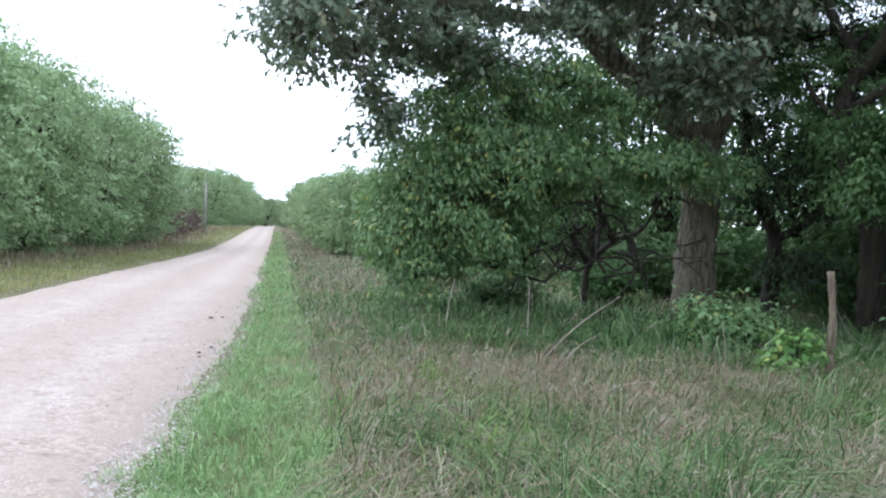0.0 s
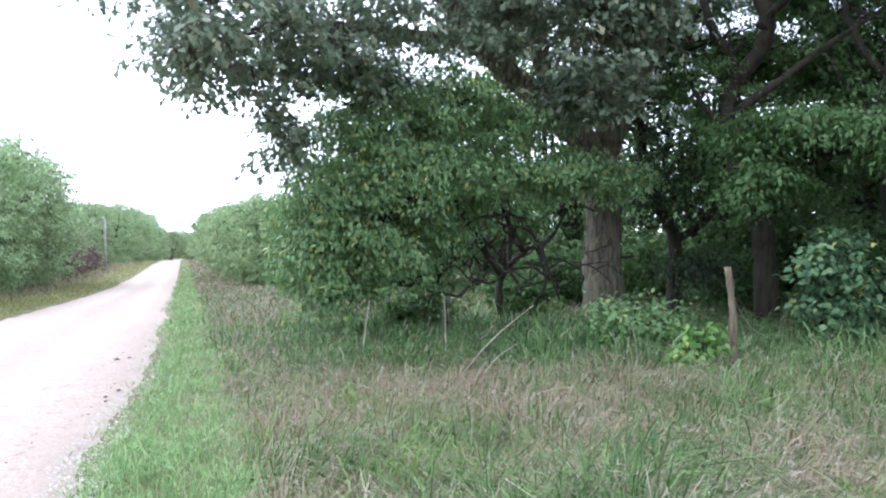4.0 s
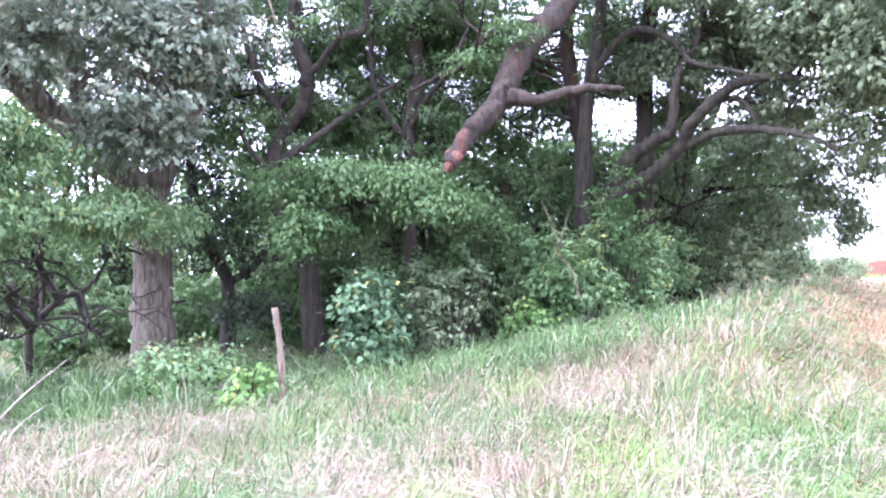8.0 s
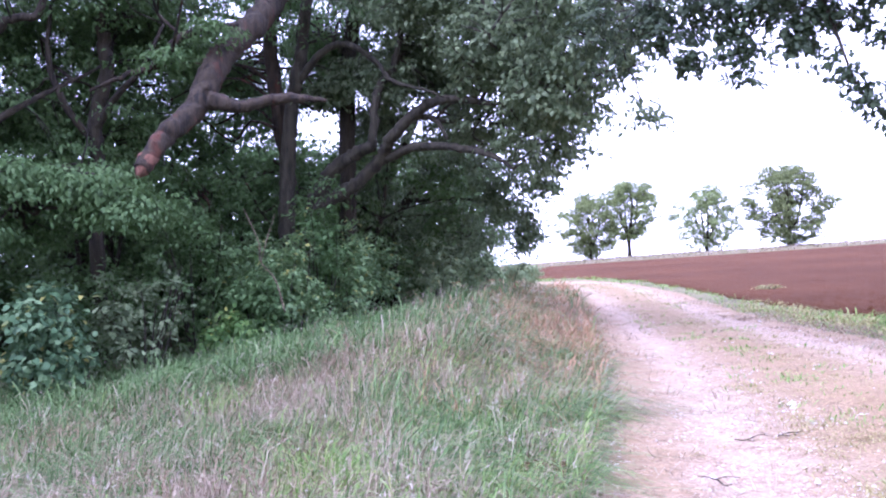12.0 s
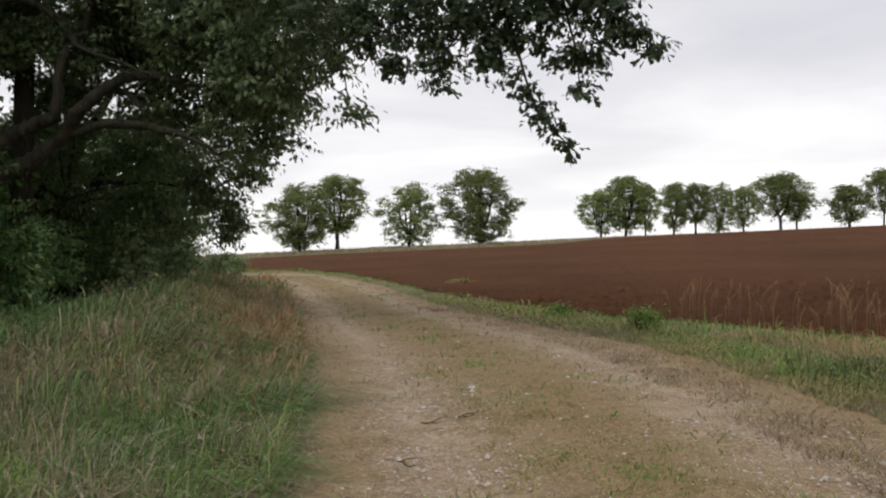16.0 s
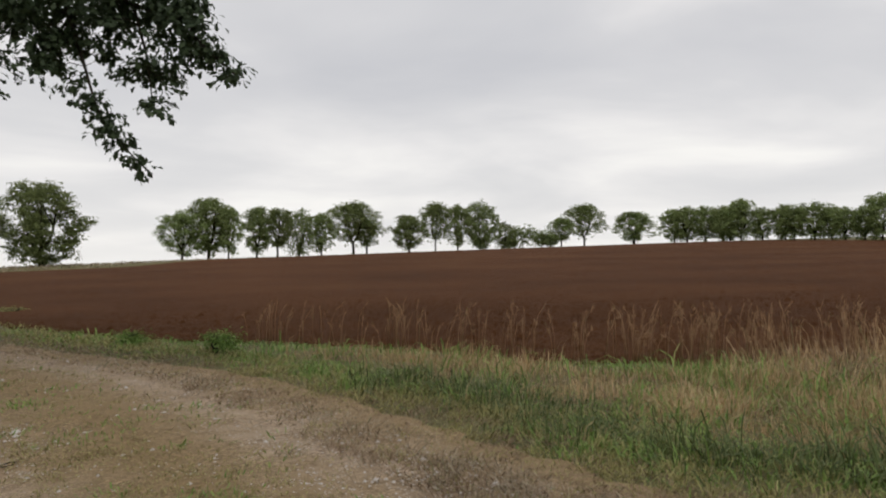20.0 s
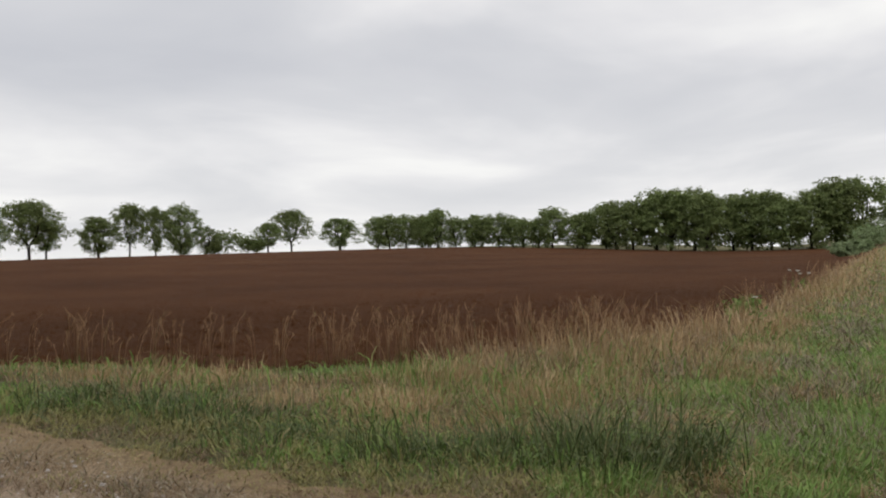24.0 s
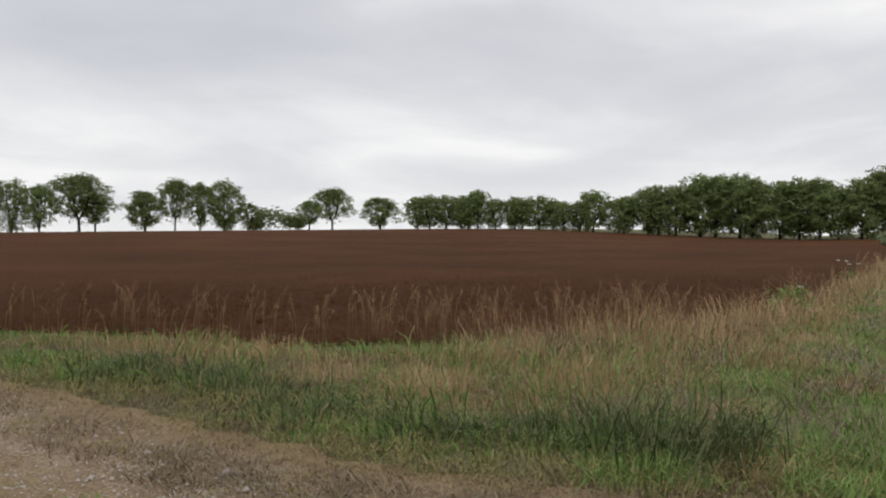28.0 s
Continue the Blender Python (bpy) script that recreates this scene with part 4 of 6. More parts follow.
def crooked(label, starts, seed):
    """Dead-looking crooked low branches, each a wandering tapered stem with side shoots."""
    rng = np.random.RandomState(seed)
    top = thing("fallen_bough", starts[0], label, "bough")
    for p in starts:
        p = np.asarray(p)
        a = rng.uniform(0, 2 * np.pi)
        pts = [p]
        for k in range(7):
            a += rng.normal(0, 0.8)
            p = p + np.array([math.cos(a) * 0.26, math.sin(a) * 0.26, rng.normal(0.02, 0.17)])
            p[2] = max(p[2], lay1(p[0], p[1]) + 0.05)
            pts.append(p)
        path = smooth_path(pts, 3)
        part("branch", mesh_np("branch", *tube(path, [0.034, 0.023, 0.008], 6)), M_DARKBARK, top, smooth=True)
        for k in (5, 9, 13, 17):
            tip = path[k] + rng.normal(size=3) * np.array([0.3, 0.3, 0.25])
            part("shoot", mesh_np("shoot", *tube([path[k], (path[k] + tip) / 2 + rng.normal(size=3) * 0.06, tip], [0.018, 0.012, 0.005], 4)), M_DARKBARK, top)
    return top


crooked("tangle of dark crooked branches under the oak", [aloft(a, e, d) for a, e, d in ((154.5, -1, 15.6), (155, -2.5, 15.4), (157, -0.5, 15.6), (158, -3, 15.2), (155.5, -4, 15.2), (160, -2, 15), (155.5, -4.5, 15), (156, -3, 16), (161.5, -3.8, 14.8), (147, -2, 17), (146, 0, 17.5), (158, -0.6, 15.8), (157, 0.6, 15.6), (156.4, -2, 15.2), (157.4, 0.8, 15.4), (159.2, -4.2, 15), (162.6, -2, 14.8), (154.8, 0.8, 15.6), (163.6, -4.2, 14.6))], 51)


def bush(label, az, dist, wide_r, high, seed, mat, leaf=0.08, count=120, stems=6, shape=KITE, per=10, name="bush", category="bush", every=5):
    rng = np.random.RandomState(seed)
    base = at(az, dist)
    st = []
    for k in range(stems):
        a = rng.uniform(0, 2 * np.pi)
        tip = base + np.array([math.cos(a) * wide_r * 0.7, math.sin(a) * wide_r * 0.7, high * rng.uniform(0.6, 0.95)])
        mid = base + (tip - base) * 0.5 + rng.normal(size=3) * 0.08
        st.append(("stem", [base + np.array([math.cos(a), math.sin(a), -1.5]) * 0.06, mid, tip], [0.025, 0.018, 0.006]))
    blobs = [(base + np.array([0, 0, high * 0.52]), (wide_r * 0.85, wide_r * 0.85, high * 0.46), count)]
    for k in range(4):
        a = rng.uniform(0, 2 * np.pi)
        blobs.append((base + np.array([math.cos(a) * wide_r * 0.6, math.sin(a) * wide_r * 0.6, high * rng.uniform(0.35, 0.8)]), (wide_r * 0.45, wide_r * 0.45, high * 0.25), count // 5))
    return grown(name, label, category, base, st, blobs, mat, M_DARKBARK, seed, per=per, leaf=leaf, clump=0.18, droop=0.3, shape=shape, every=every, twig=0.006, dense=1.5, gap=0.3, boughs=0.0, holes=-2.0 if shape is BROAD else -0.6, stray=0.1 if shape is BROAD else 0.22)


bush("vine-covered bush with broad round green leaves", 134, 13.2, 0.55, 1.9, 31, M_VINE, 0.115, 105, shape=BROAD, per=9)
bush("grey-green oak sapling thicket with thin stems", 128, 14, 0.95, 2.2, 32, M_OAKHALFSHADE, 0.11, 70, stems=9, shape=LOBED, per=8)
bush("bright yellow-green sapling beside the fence post", 142.7, 10.3, 0.24, 0.66, 33, M_BRIGHT, 0.1, 30, shape=BROAD, per=6, name="sapling", category="sapling")
bush("low tangled green bush at the foot of the oak", 146.6, 12.2, 0.95, 0.9, 34, M_SMALL, 0.09, 110)
bush("small yellow-green seedling in the long grass", 149.5, 11.6, 0.35, 0.5, 35, M_BRIGHT, 0.08, 26, name="sapling", category="sapling")
bush("light green sapling at the edge of the thicket", 121.8, 15.2, 0.55, 0.95, 36, M_BRIGHT, 0.12, 60, shape=BROAD, per=7, name="sapling", category="sapling")
bush("light green young bush at the edge of the thicket", 116.2, 16.4, 0.55, 1.3, 37, M_SMALL, 0.1, 80)
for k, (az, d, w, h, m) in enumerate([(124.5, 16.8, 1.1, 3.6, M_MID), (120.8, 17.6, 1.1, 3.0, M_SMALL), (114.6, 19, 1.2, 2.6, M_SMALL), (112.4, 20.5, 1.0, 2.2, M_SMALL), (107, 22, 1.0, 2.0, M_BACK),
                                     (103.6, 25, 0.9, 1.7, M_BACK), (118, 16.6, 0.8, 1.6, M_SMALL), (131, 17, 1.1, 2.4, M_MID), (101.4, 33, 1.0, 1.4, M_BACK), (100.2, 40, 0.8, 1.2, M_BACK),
                                     (108.6, 26, 1.2, 2.0, M_MID), (106.2, 27, 1.1, 1.8, M_MID), (110.8, 25, 1.1, 2.0, M_MID), (163, 15.5, 0.9, 0.9, M_MID), (155.6, 18.5, 0.9, 1.2, M_MID), (141, 19.5, 1.0, 1.6, M_MID)]):
    bush("dense green undergrowth bush below the trees", az, d, w, h, 40 + k, m, 0.12, 120, 5)


for k in range(30):
    rk = np.random.RandomState(700 + k)
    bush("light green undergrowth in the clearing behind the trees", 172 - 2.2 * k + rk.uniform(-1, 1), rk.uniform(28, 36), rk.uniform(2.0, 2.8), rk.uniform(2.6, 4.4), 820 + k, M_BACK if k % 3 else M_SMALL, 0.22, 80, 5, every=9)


for k, (az, d, w, h) in enumerate([(117.6, 16.0, 0.6, 2.3), (115.6, 16.6, 0.55, 3.3), (113.4, 17.2, 0.5, 2.2), (119.9, 15.6, 0.6, 1.9)]):
    bush("tall leafy undergrowth in front of the leaning trunk", az, d, w, h, 795 + k, M_MID if k % 2 else M_SMALL, 0.11, 110, 5)
for k in range(11):
    rk = np.random.RandomState(760 + k)
    bush("shaded green undergrowth among the trunks", 152 - 3.4 * k + rk.uniform(-1, 1), rk.uniform(21, 25), rk.uniform(1.2, 1.8), rk.uniform(1.6, 2.8), 780 + k, M_MID, 0.17, 80, 5, every=9)
# backlit foliage behind the oak: the light is put into the bright leaf colour
grown("backlit_tree", "tree behind the oak, its backlit leaves coloured bright yellow-green", "tree", at(156, 21),
      [("trunk", rooted(156, 21, (156.2, 3, 21), (156, 9, 21), (156, 14, 21)), [0.08, 0.06, 0.03])],
      [mass(156, 14.5, 21, 0.9, 1.3, 70), mass(157, 10, 21, 0.7, 0.8, 40)], M_BRIGHT, M_DARKBARK, 19, per=11, leaf=0.15, clump=0.25)


def generic_tree(name, label, seed, high, girth, mat, bark_mat, sprays, per, leaf, clump, base, bare=0.2, group="", lean=0.0, low=0.2, holes=-0.9, lobes=38, flat=0.62, top=0.0):
    """A free-standing tree: forked trunk, spreading limbs, and a crown of many flat lobes with gaps, standing at base. top: share of the lobes drawn up into the dome."""
    rng = np.random.RandomState(seed)
    base = np.asarray(base, dtype=float)
    up = np.array([0, 0, high])
    fork = base + up * bare + np.array([lean * 0.3 * high, 0, 0])
    stems = [("trunk", [base + np.array([0, 0, -0.3]), base + up * 0.3 * bare, fork], [high * 0.030, high * 0.022, high * 0.021])]
    mid, half = (low + 0.97) / 2, (0.97 - low) / 2
    blobs, leaders = [], []
    for k in range(4):
        a = 1.6 * k + rng.uniform(-0.4, 0.4)
        out = girth * rng.uniform(0.25, 0.5)
        tip = base + up * (mid + 0.55 * half) + np.array([math.cos(a), math.sin(a), 0]) * out
        path = [fork, fork + (tip - fork) * 0.4 + np.array([math.cos(a), math.sin(a), 0]) * girth * 0.1, tip]
        leaders.append(path)
        stems.append(("limb", path, [high * 0.016, high * 0.012, high * 0.004]))
    for k in range(lobes):
        zz = 1 - 2 * (k + 0.5) / lobes
        zz = zz + top * (1 - zz * zz)
        a = 2.4 * k + rng.uniform(-0.5, 0.5)
        s = rng.uniform(0.55, 0.92) if k % 4 else rng.uniform(0.15, 0.5)
        out = girth * max(0.0, 1 - zz * zz) ** 0.5 * s
        tip = base + np.array([math.cos(a) * out + lean * high * (mid + half * zz), math.sin(a) * out, high * (mid + half * zz * rng.uniform(0.78, 0.93))])
        if k % 3 == 1:
            p = leaders[k % 4]
            root = p[0] + (p[1] - p[0]) * rng.uniform(0.2, 0.95) if zz < 0.2 else p[1] + (p[2] - p[1]) * rng.uniform(0, 0.7)
            stems.append(("limb", [root, root + (tip - root) * 0.5 + np.array([0, 0, 0.05 * high]), tip], [high * 0.008, high * 0.005, high * 0.002]))
        r = girth * rng.uniform(0.22, 0.36)
        blobs.append((tip, (r, r, min(r * flat * rng.uniform(0.8, 1.2), high * half * 0.4)), int(sprays * rng.uniform(0.7, 1.3) / lobes)))
    return grown(name, label, "tree", base, stems, blobs, mat, bark_mat, seed, per=per, leaf=leaf, clump=clump, droop=0.5, every=8, twig=high * 0.0014, group=group, dense=1.0, gap=high * 0.05, boughs=0.0, holes=holes, stray=0.02)


def placed(ob, pos, turn, size, wide=1.0):
    m = Matrix.Translation([float(c) for c in pos]) @ Matrix.Rotation(radians(turn), 4, "Z") @ Matrix.Diagonal((size * wide, size * wide, size, 1))
    return copy_thing(ob, m)


# the row along the far side of the field: heading, distance, height, half-width
ROW = [(95.3, 112, 9.6, 5.4), (92.5, 113, 11.4, 4.9), (87.1, 113, 9.7, 5.3), (81.7, 113, 11.5, 5.9), (72.7, 128, 8.2, 4.2), (70.9, 130, 10.6, 4.6), (60.4, 148, 10.1, 6.3),
       (69.5, 131, 8.9, 2.8), (67.5, 135, 9.0, 3.1), (66.0, 137, 8.8, 3.2), (64.4, 140, 8.7, 3.0), (62.8, 143, 8.0, 3.2), (59.4, 151, 7.2, 2.9),
       (56.2, 160, 8.0, 4.4), (54.2, 164, 10.3, 4.3), (52.5, 168, 10.3, 3.2), (50.8, 172, 10.7, 4.5), (49.0, 177, 6.4, 3.0), (44.7, 189, 7.4, 3.4), (43.0, 196, 10.3, 5.9), (39.4, 205, 8.8, 5.6)]
models = []
for k, (az, d, h, w) in enumerate(ROW):
    pos = at(az, d, -0.1)
    if k < 7:
        models.append((generic_tree("field_tree", "rounded dark green tree in the row beyond the field", 60 + k, h * 1.03, w, M_ROW, M_DARKBARK, (2300, 2000, 1700, 2800, 1300, 1900, 2000)[k], 8, 0.28, 0.34, pos,
                                    group="trees along the far edge of the field", lean=0.02 * (k % 3 - 1), bare=(0.14, 0.24, 0.16, 0.13, 0.2, 0.16, 0.22)[k], low=(0.02, 0.18, 0.02, 0.02, 0.12, 0.08, 0.26)[k], holes=(-0.9, -0.9, -0.6, -1.2, -0.6, -0.9, -0.8)[k],
                                    top=(0.0, 0.2, 0.0, 0.0, 0.2, 0.2, 0.4)[k]), h, w))
    else:
        ob, h0, w0 = models[(4, 5, 1, 2, 4, 1, 5, 6, 4, 0, 2, 1, 6, 5)[k - 7]]
        placed(ob, pos, 37 * k, h / h0 * 1.03, (w / w0) / (h / h0))
for k, (az, d, w, h) in enumerate([(47.6, 182, 3.4, 5.6), (46.2, 185, 3.2, 4.8), (45.5, 187, 2.4, 3.8), (48.6, 180, 2.2, 3.4)]):
    bush("dense green bush in the row beyond the field", az, d, w, h, 240 + k, M_ROW, 0.3, 220, 5, per=8)

# the hedgerow wood that closes the field on the right
rngw = np.random.RandomState(5)
hedge = {}
for k in range(30):
    u = k / 29
    y = 104 * (1 - u) + 7.0 * u
    x = 141 + rngw.uniform(-2, 4)
    h = (7.0 + 1.3 * math.sin(u * 9) + 3.7 * step(0.3, 0.62, u) - 1.0 * step(0.72, 0.86, u) + 1.5 * step(0.9, 0.97, u)) * rngw.uniform(0.8, 1.14)
    w = 3.7 + 1.4 * u
    pos = (x, y, lay1(x, y) - 0.1)
    if k < 5:
        hedge[k] = generic_tree("hedgerow_tree", "dense dark green hedgerow tree at the field end", 90 + k, h, w, M_ROW, M_DARKBARK, 900, 8, 0.31, 0.33, pos, 0.18, low=0.06, holes=-1.0, flat=0.8, top=0.2, group="hedgerow trees at the field end"), h
    else:
        ob, h0 = hedge[k % 5]
        placed(ob, pos, 61 * k, h / h0)
for k, (x, y, w, h) in enumerate([(118, 4.6, 2.2, 3.2), (126, 5.2, 2.4, 4.0), (136, 4.0, 2.4, 4.4), (66, 4.2, 0.9, 1.0), (80, 4.0, 1.0, 1.3)]):
    bush("roadside bush at the end of the field", math.degrees(math.atan2(y, x)), math.hypot(x, y), w, h, 130 + k, M_WOODS, 0.28, 90, 5, per=8)

# woods across the road and along it
rngv = np.random.RandomState(8)
wood = []
SPOTS = [(-30, -11.5, 9.1), (-36, -10.8, 9.4), (-42, -12.5, 9.8), (-48, -11, 9.6), (-55, -12, 10.6), (-63, -11.5, 10.6), (-70, -13, 9.0), (-33, -18, 11.1), (-44, -20, 11.7), (-58, -20, 12.2), (-80, -14.5, 8.4),
         (-92, -14.5, 8.4), (-106, -15, 9.6), (-122, -13.5, 10.4), (-140, -12.5, 11.5), (-160, -11, 12.0), (-185, -10.5, 12.6), (-78, -22, 9.8), (-100, -22, 11.0), (-24, -13, 8.0), (-26, -19, 10.6), (-210, -10.5, 13.4)]
for k, (x, y, h) in enumerate(SPOTS):
    pos = (x, y, lay1(x, y) - 0.1)
    if k < 4:
        wood.append((generic_tree("roadside_tree", "full green deciduous tree in the wood across the road", 160 + k, h, 4.2, M_WOODS, M_DARKBARK, 1700, 9, 0.21, 0.32, pos, 0.1, low=0.0, holes=-1.5, lobes=46, flat=0.85, group="wood across the road"), h))
    else:
        ob, h0 = wood[k % 4]
        placed(ob, pos, 83 * k, h / h0, rngv.uniform(0.9, 1.2))
for k, (x, y, h) in enumerate([(-78, -10.6, 3.4), (-84, -10.8, 3.9), (-90, -10.4, 3.2), (-97, -11, 3.6)]):
    bush("leafless reddish brown shrub at the foot of the wood", math.degrees(math.atan2(y, x)), math.hypot(x, y), 2.2, h, 150 + k, M_BROWNLEAF, 0.2, 90, 7, per=8, name="shrub", category="shrub")
low_wood = []
LOW = [(-46, 5.5, 6.1), (-52, 4.6, 6.5), (-58, 7.5, 6.8), (-64, 5, 6.8), (-50, 10, 6.8), (-60, 13, 7.3), (-72, 6, 7.6), (-82, 5, 7.8), (-95, 5.5, 8.3), (-110, 5, 8.8), (-128, 5.5, 9.3), (-150, 5, 9.8), (-48, 15, 7.3), (-40, 12, 6.3), (-75, 14, 8.5), (-42, 18, 7.3), (-175, 5, 10.2), (-205, 6, 11.0)]
for k, (x, y, h) in enumerate(LOW):
    pos = (x, y, lay1(x, y) - 0.1)
    if k < 3:
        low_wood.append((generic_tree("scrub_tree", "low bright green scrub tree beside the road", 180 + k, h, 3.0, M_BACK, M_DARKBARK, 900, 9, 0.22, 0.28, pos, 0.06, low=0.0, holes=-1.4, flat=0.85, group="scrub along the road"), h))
    else:
        ob, h0 = low_wood[k % 3]
        placed(ob, pos, 71 * k, h / h0, rngv.uniform(0.95, 1.25))
for k, (x, y, h) in enumerate([(-240, -10, 12), (-275, -9, 12), (-320, -5, 13), (-335, 3, 12), (-300, 7, 12), (-250, 7, 11), (-360, -1, 14), (150, -15, 5), (165, -17, 6), (185, -14, 5), (205, -16, 6), (128, -16, 3.6)]):
    ob, h0 = wood[k % 4]
    placed(ob, (x, y, lay1(x, y) - 0.1), 53 * k, h / h0, 1.1)
# the wood behind the near trees
thick = []
THICK = [(142, 24, 6.5), (151.5, 27, 8.6), (156.5, 29, 8.8), (161.5, 31, 8), (136.5, 25, 7.5), (132, 22.5, 6.5), (128, 24, 7), (124, 22.5, 7), (120, 25, 6.5), (115.5, 24.5, 6.2), (111.5, 27, 6.4), (107, 27.5, 6.2), (104.2, 31, 7),
         (168, 40, 6.5), (147, 38, 7), (151.5, 40, 6), (156, 43, 6.4), (160.5, 41, 6.2), (164.5, 44, 6.6), (137, 36, 8), (128, 34, 8), (119, 36, 8.5), (111, 36, 8), (131, 20, 4.4), (122.6, 20, 4.6), (113, 21.5, 6)]
for k, (az, d, h) in enumerate(THICK):
    pos = at(az, d, -0.1)
    if k < 5:
        thick.append((generic_tree("thicket_tree", "crooked green tree in the wood behind", 200 + k, h, 3.6, M_MID, M_DARKBARK, 700, 9, 0.2, 0.28, pos, 0.25, low=0.2, holes=-0.75, group="trees of the wood"), h))
    else:
        ob, h0 = thick[k % 5]
        placed(ob, pos, 97 * k, h / h0, rngv.uniform(0.9, 1.2))


# ---- fence post, sticks, pole ----
def fence_post():
    base = at(140.3, 10.6)
    top = thing("fence_post", base, "weathered crooked wooden fence post in long grass", "post")
    rng = np.random.RandomState(71)
    p = smooth_path([base + np.array([0.02, 0, -0.2]), base + np.array([-0.02, 0, 0.35]), base + np.array([-0.045, 0.01, 0.8]), aloft(140.75, -2.75, 10.6)], 6)
    part("post_shaft", mesh_np("post_shaft", *tube(p, [0.056, 0.046, 0.052, 0.041, 0.044], 10, 0.16, rng)), M_WOOD, top, smooth=True)
    for a, b, z in ((138.3, 11.6, 0.35),):
        e = at(a, b, z)
        s = base + np.array([-0.03, 0.0, 0.85 if z > 0.5 else 0.95])
        part("wire", mesh_np("wire", *tube(smooth_path([s, (s + e) / 2 - np.array([0, 0, 0.1]), e], 5), [0.006, 0.006], 5)), M_POLE, top, "thin slack fence wire")


fence_post()


def stick(label, pts, r, seed, forks=(), name="dry_stalk", category="stalk", mat=M_WOOD):
    top = thing(name, pts[0], label, category)
    rng = np.random.RandomState(seed)
    path = smooth_path(pts, 5)
    part("stem", mesh_np("stem", *tube(path, [r, r * 0.8, r * 0.4], 6, 0.1, rng)), mat, top)
    for i, tip in forks:
        s = path[i]
        part("fork", mesh_np("fork", *tube(smooth_path([s, (s + tip) / 2 + np.array([0, 0, 0.03]), tip], 3), [r * 0.7, r * 0.3], 5)), M_WOOD, top)
    return top


def lean_stick(a, d, el, a2, d2, r, seed, label="pale dry weed stalk in long grass"):
    stick(label, [at(a, d, -0.05), (at(a, d, 0) + aloft(a2, el, d2)) / 2 + np.array([0, 0, 0.06]), aloft(a2, el, d2)], r * 1.2, seed, mat=M_STALK)


lean_stick(167.2, 11.6, -5.2, 166.6, 11.6, 0.013, 1)
lean_stick(160.9, 11.0, -4.9, 161.0, 11.0, 0.012, 2)
lean_stick(160.6, 9.4, -5.6, 154.4, 9.6, 0.010, 3, "long pale fallen stalk leaning in the grass")
lean_stick(159, 9.2, -8.4, 155.6, 9.4, 0.008, 4, "long pale fallen stalk leaning in the grass")
lean_stick(156.8, 7.6, -11.4, 151.8, 7.9, 0.008, 5, "bent pale stalk arching over the grass")
stick("bare grey dead branch standing among the shrubs", line((118.2, -3.0, 14.6), (118.8, -0.6, 14.5), (119.8, 0.8, 14.4), (119.9, 2.2, 14.3), (120.9, 4.7, 14.2)), 0.016, 6,
      [(10, aloft(118.7, 4.2, 14.2))], "dead_branch", "branch")
stick("bleached dead twig hanging from the oak", line((141.6, 21, 14), (140.6, 18.6, 13.9), (140.1, 16.4, 13.8), (140.0, 14.4, 13.8)), 0.02, 7, [(6, aloft(142.2, 16.8, 13.8)), (8, aloft(141.4, 15.4, 13.8))], "dead_branch", "branch")


def lace_flower(label, az, dist, high, seed, heads=3):
    """A tall weed with flat white flower heads on forked stalks."""
    rng = np.random.RandomState(seed)
    base = at(az, dist)
    top = thing("flowering_weed", base, label, "weed")
    mid = base + np.array([0.02, 0.0, high * 0.55])
    part("stem", mesh_np("stem", *tube([base - np.array([0, 0, 0.05]), mid], [0.008, 0.006], 5)), M_SEDGE, top)
    for k in range(heads):
        tip = base + np.array([rng.normal(0, 0.12), rng.normal(0, 0.12), high * rng.uniform(0.8, 1.0)])
        part("stalk", mesh_np("stalk", *tube([mid, (mid + tip) / 2 + rng.normal(size=3) * 0.01, tip], [0.005, 0.004, 0.003], 5)), M_SEDGE, top)
        r = rng.uniform(0.03, 0.06, 60) ** 1.0 * rng.uniform(0, 1, 60) ** 0.5
        t = rng.uniform(0, 6.283, 60)
        c = tip + np.stack([r * np.cos(t), r * np.sin(t), 0.01 + rng.normal(0, 0.004, 60)], -1)
        v, f = leaves(c, rng.normal(size=(60, 3)) * np.array([1, 1, 0.3]), 0.02, rng, KITE, 0.8)
        part("flower_head", mesh_np("flower_head", v, f), M_LACE, top, "flat white flower head")
    c = base + np.stack([rng.normal(0, 0.1, 40), rng.normal(0, 0.1, 40), rng.uniform(0.1, 0.7, 40) * high], -1)
    v, f = leaves(c, rng.normal(size=(40, 3)), 0.09, rng, KITE, 0.4)
    tagged(part("leafage", mesh_np("leafage", v, f), M_GREEN, top), kind="stuff")


lace_flower("tall weed with flat white flower heads at the field edge", 9.35, 14.0, 0.72, 901, 1)
lace_flower("bushy weed with pale flower heads at the field edge", 6.5, 22.3, 0.7, 902, 5)
bush("small green broad-leaved weed at the field edge", 10.36, 16.5, 0.2, 0.45, 903, M_GREEN, 0.1, 26, 4, shape=BROAD, per=6, name="weed", category="weed")


def utility_pole():
    x, y = -104.0, -9.4
    base = np.array([x, y, lay1(x, y)])
    top = thing("utility_pole", base, "pale wooden utility pole beside the road", "pole")
    part("pole_shaft", mesh_np("pole_shaft", *tube([base + np.array([0, 0, -0.3]), base + np.array([0, 0, 3.0]), base + np.array([0, 0, 6.6])], [0.16, 0.14, 0.11], 10)), M_POLE, top, smooth=True)
    part("crossarm", mesh_np("crossarm", *tube([base + np.array([0, -0.9, 6.2]), base + np.array([0, 0.9, 6.2])], [0.06, 0.06], 6)), M_POLE, top)


utility_pole()


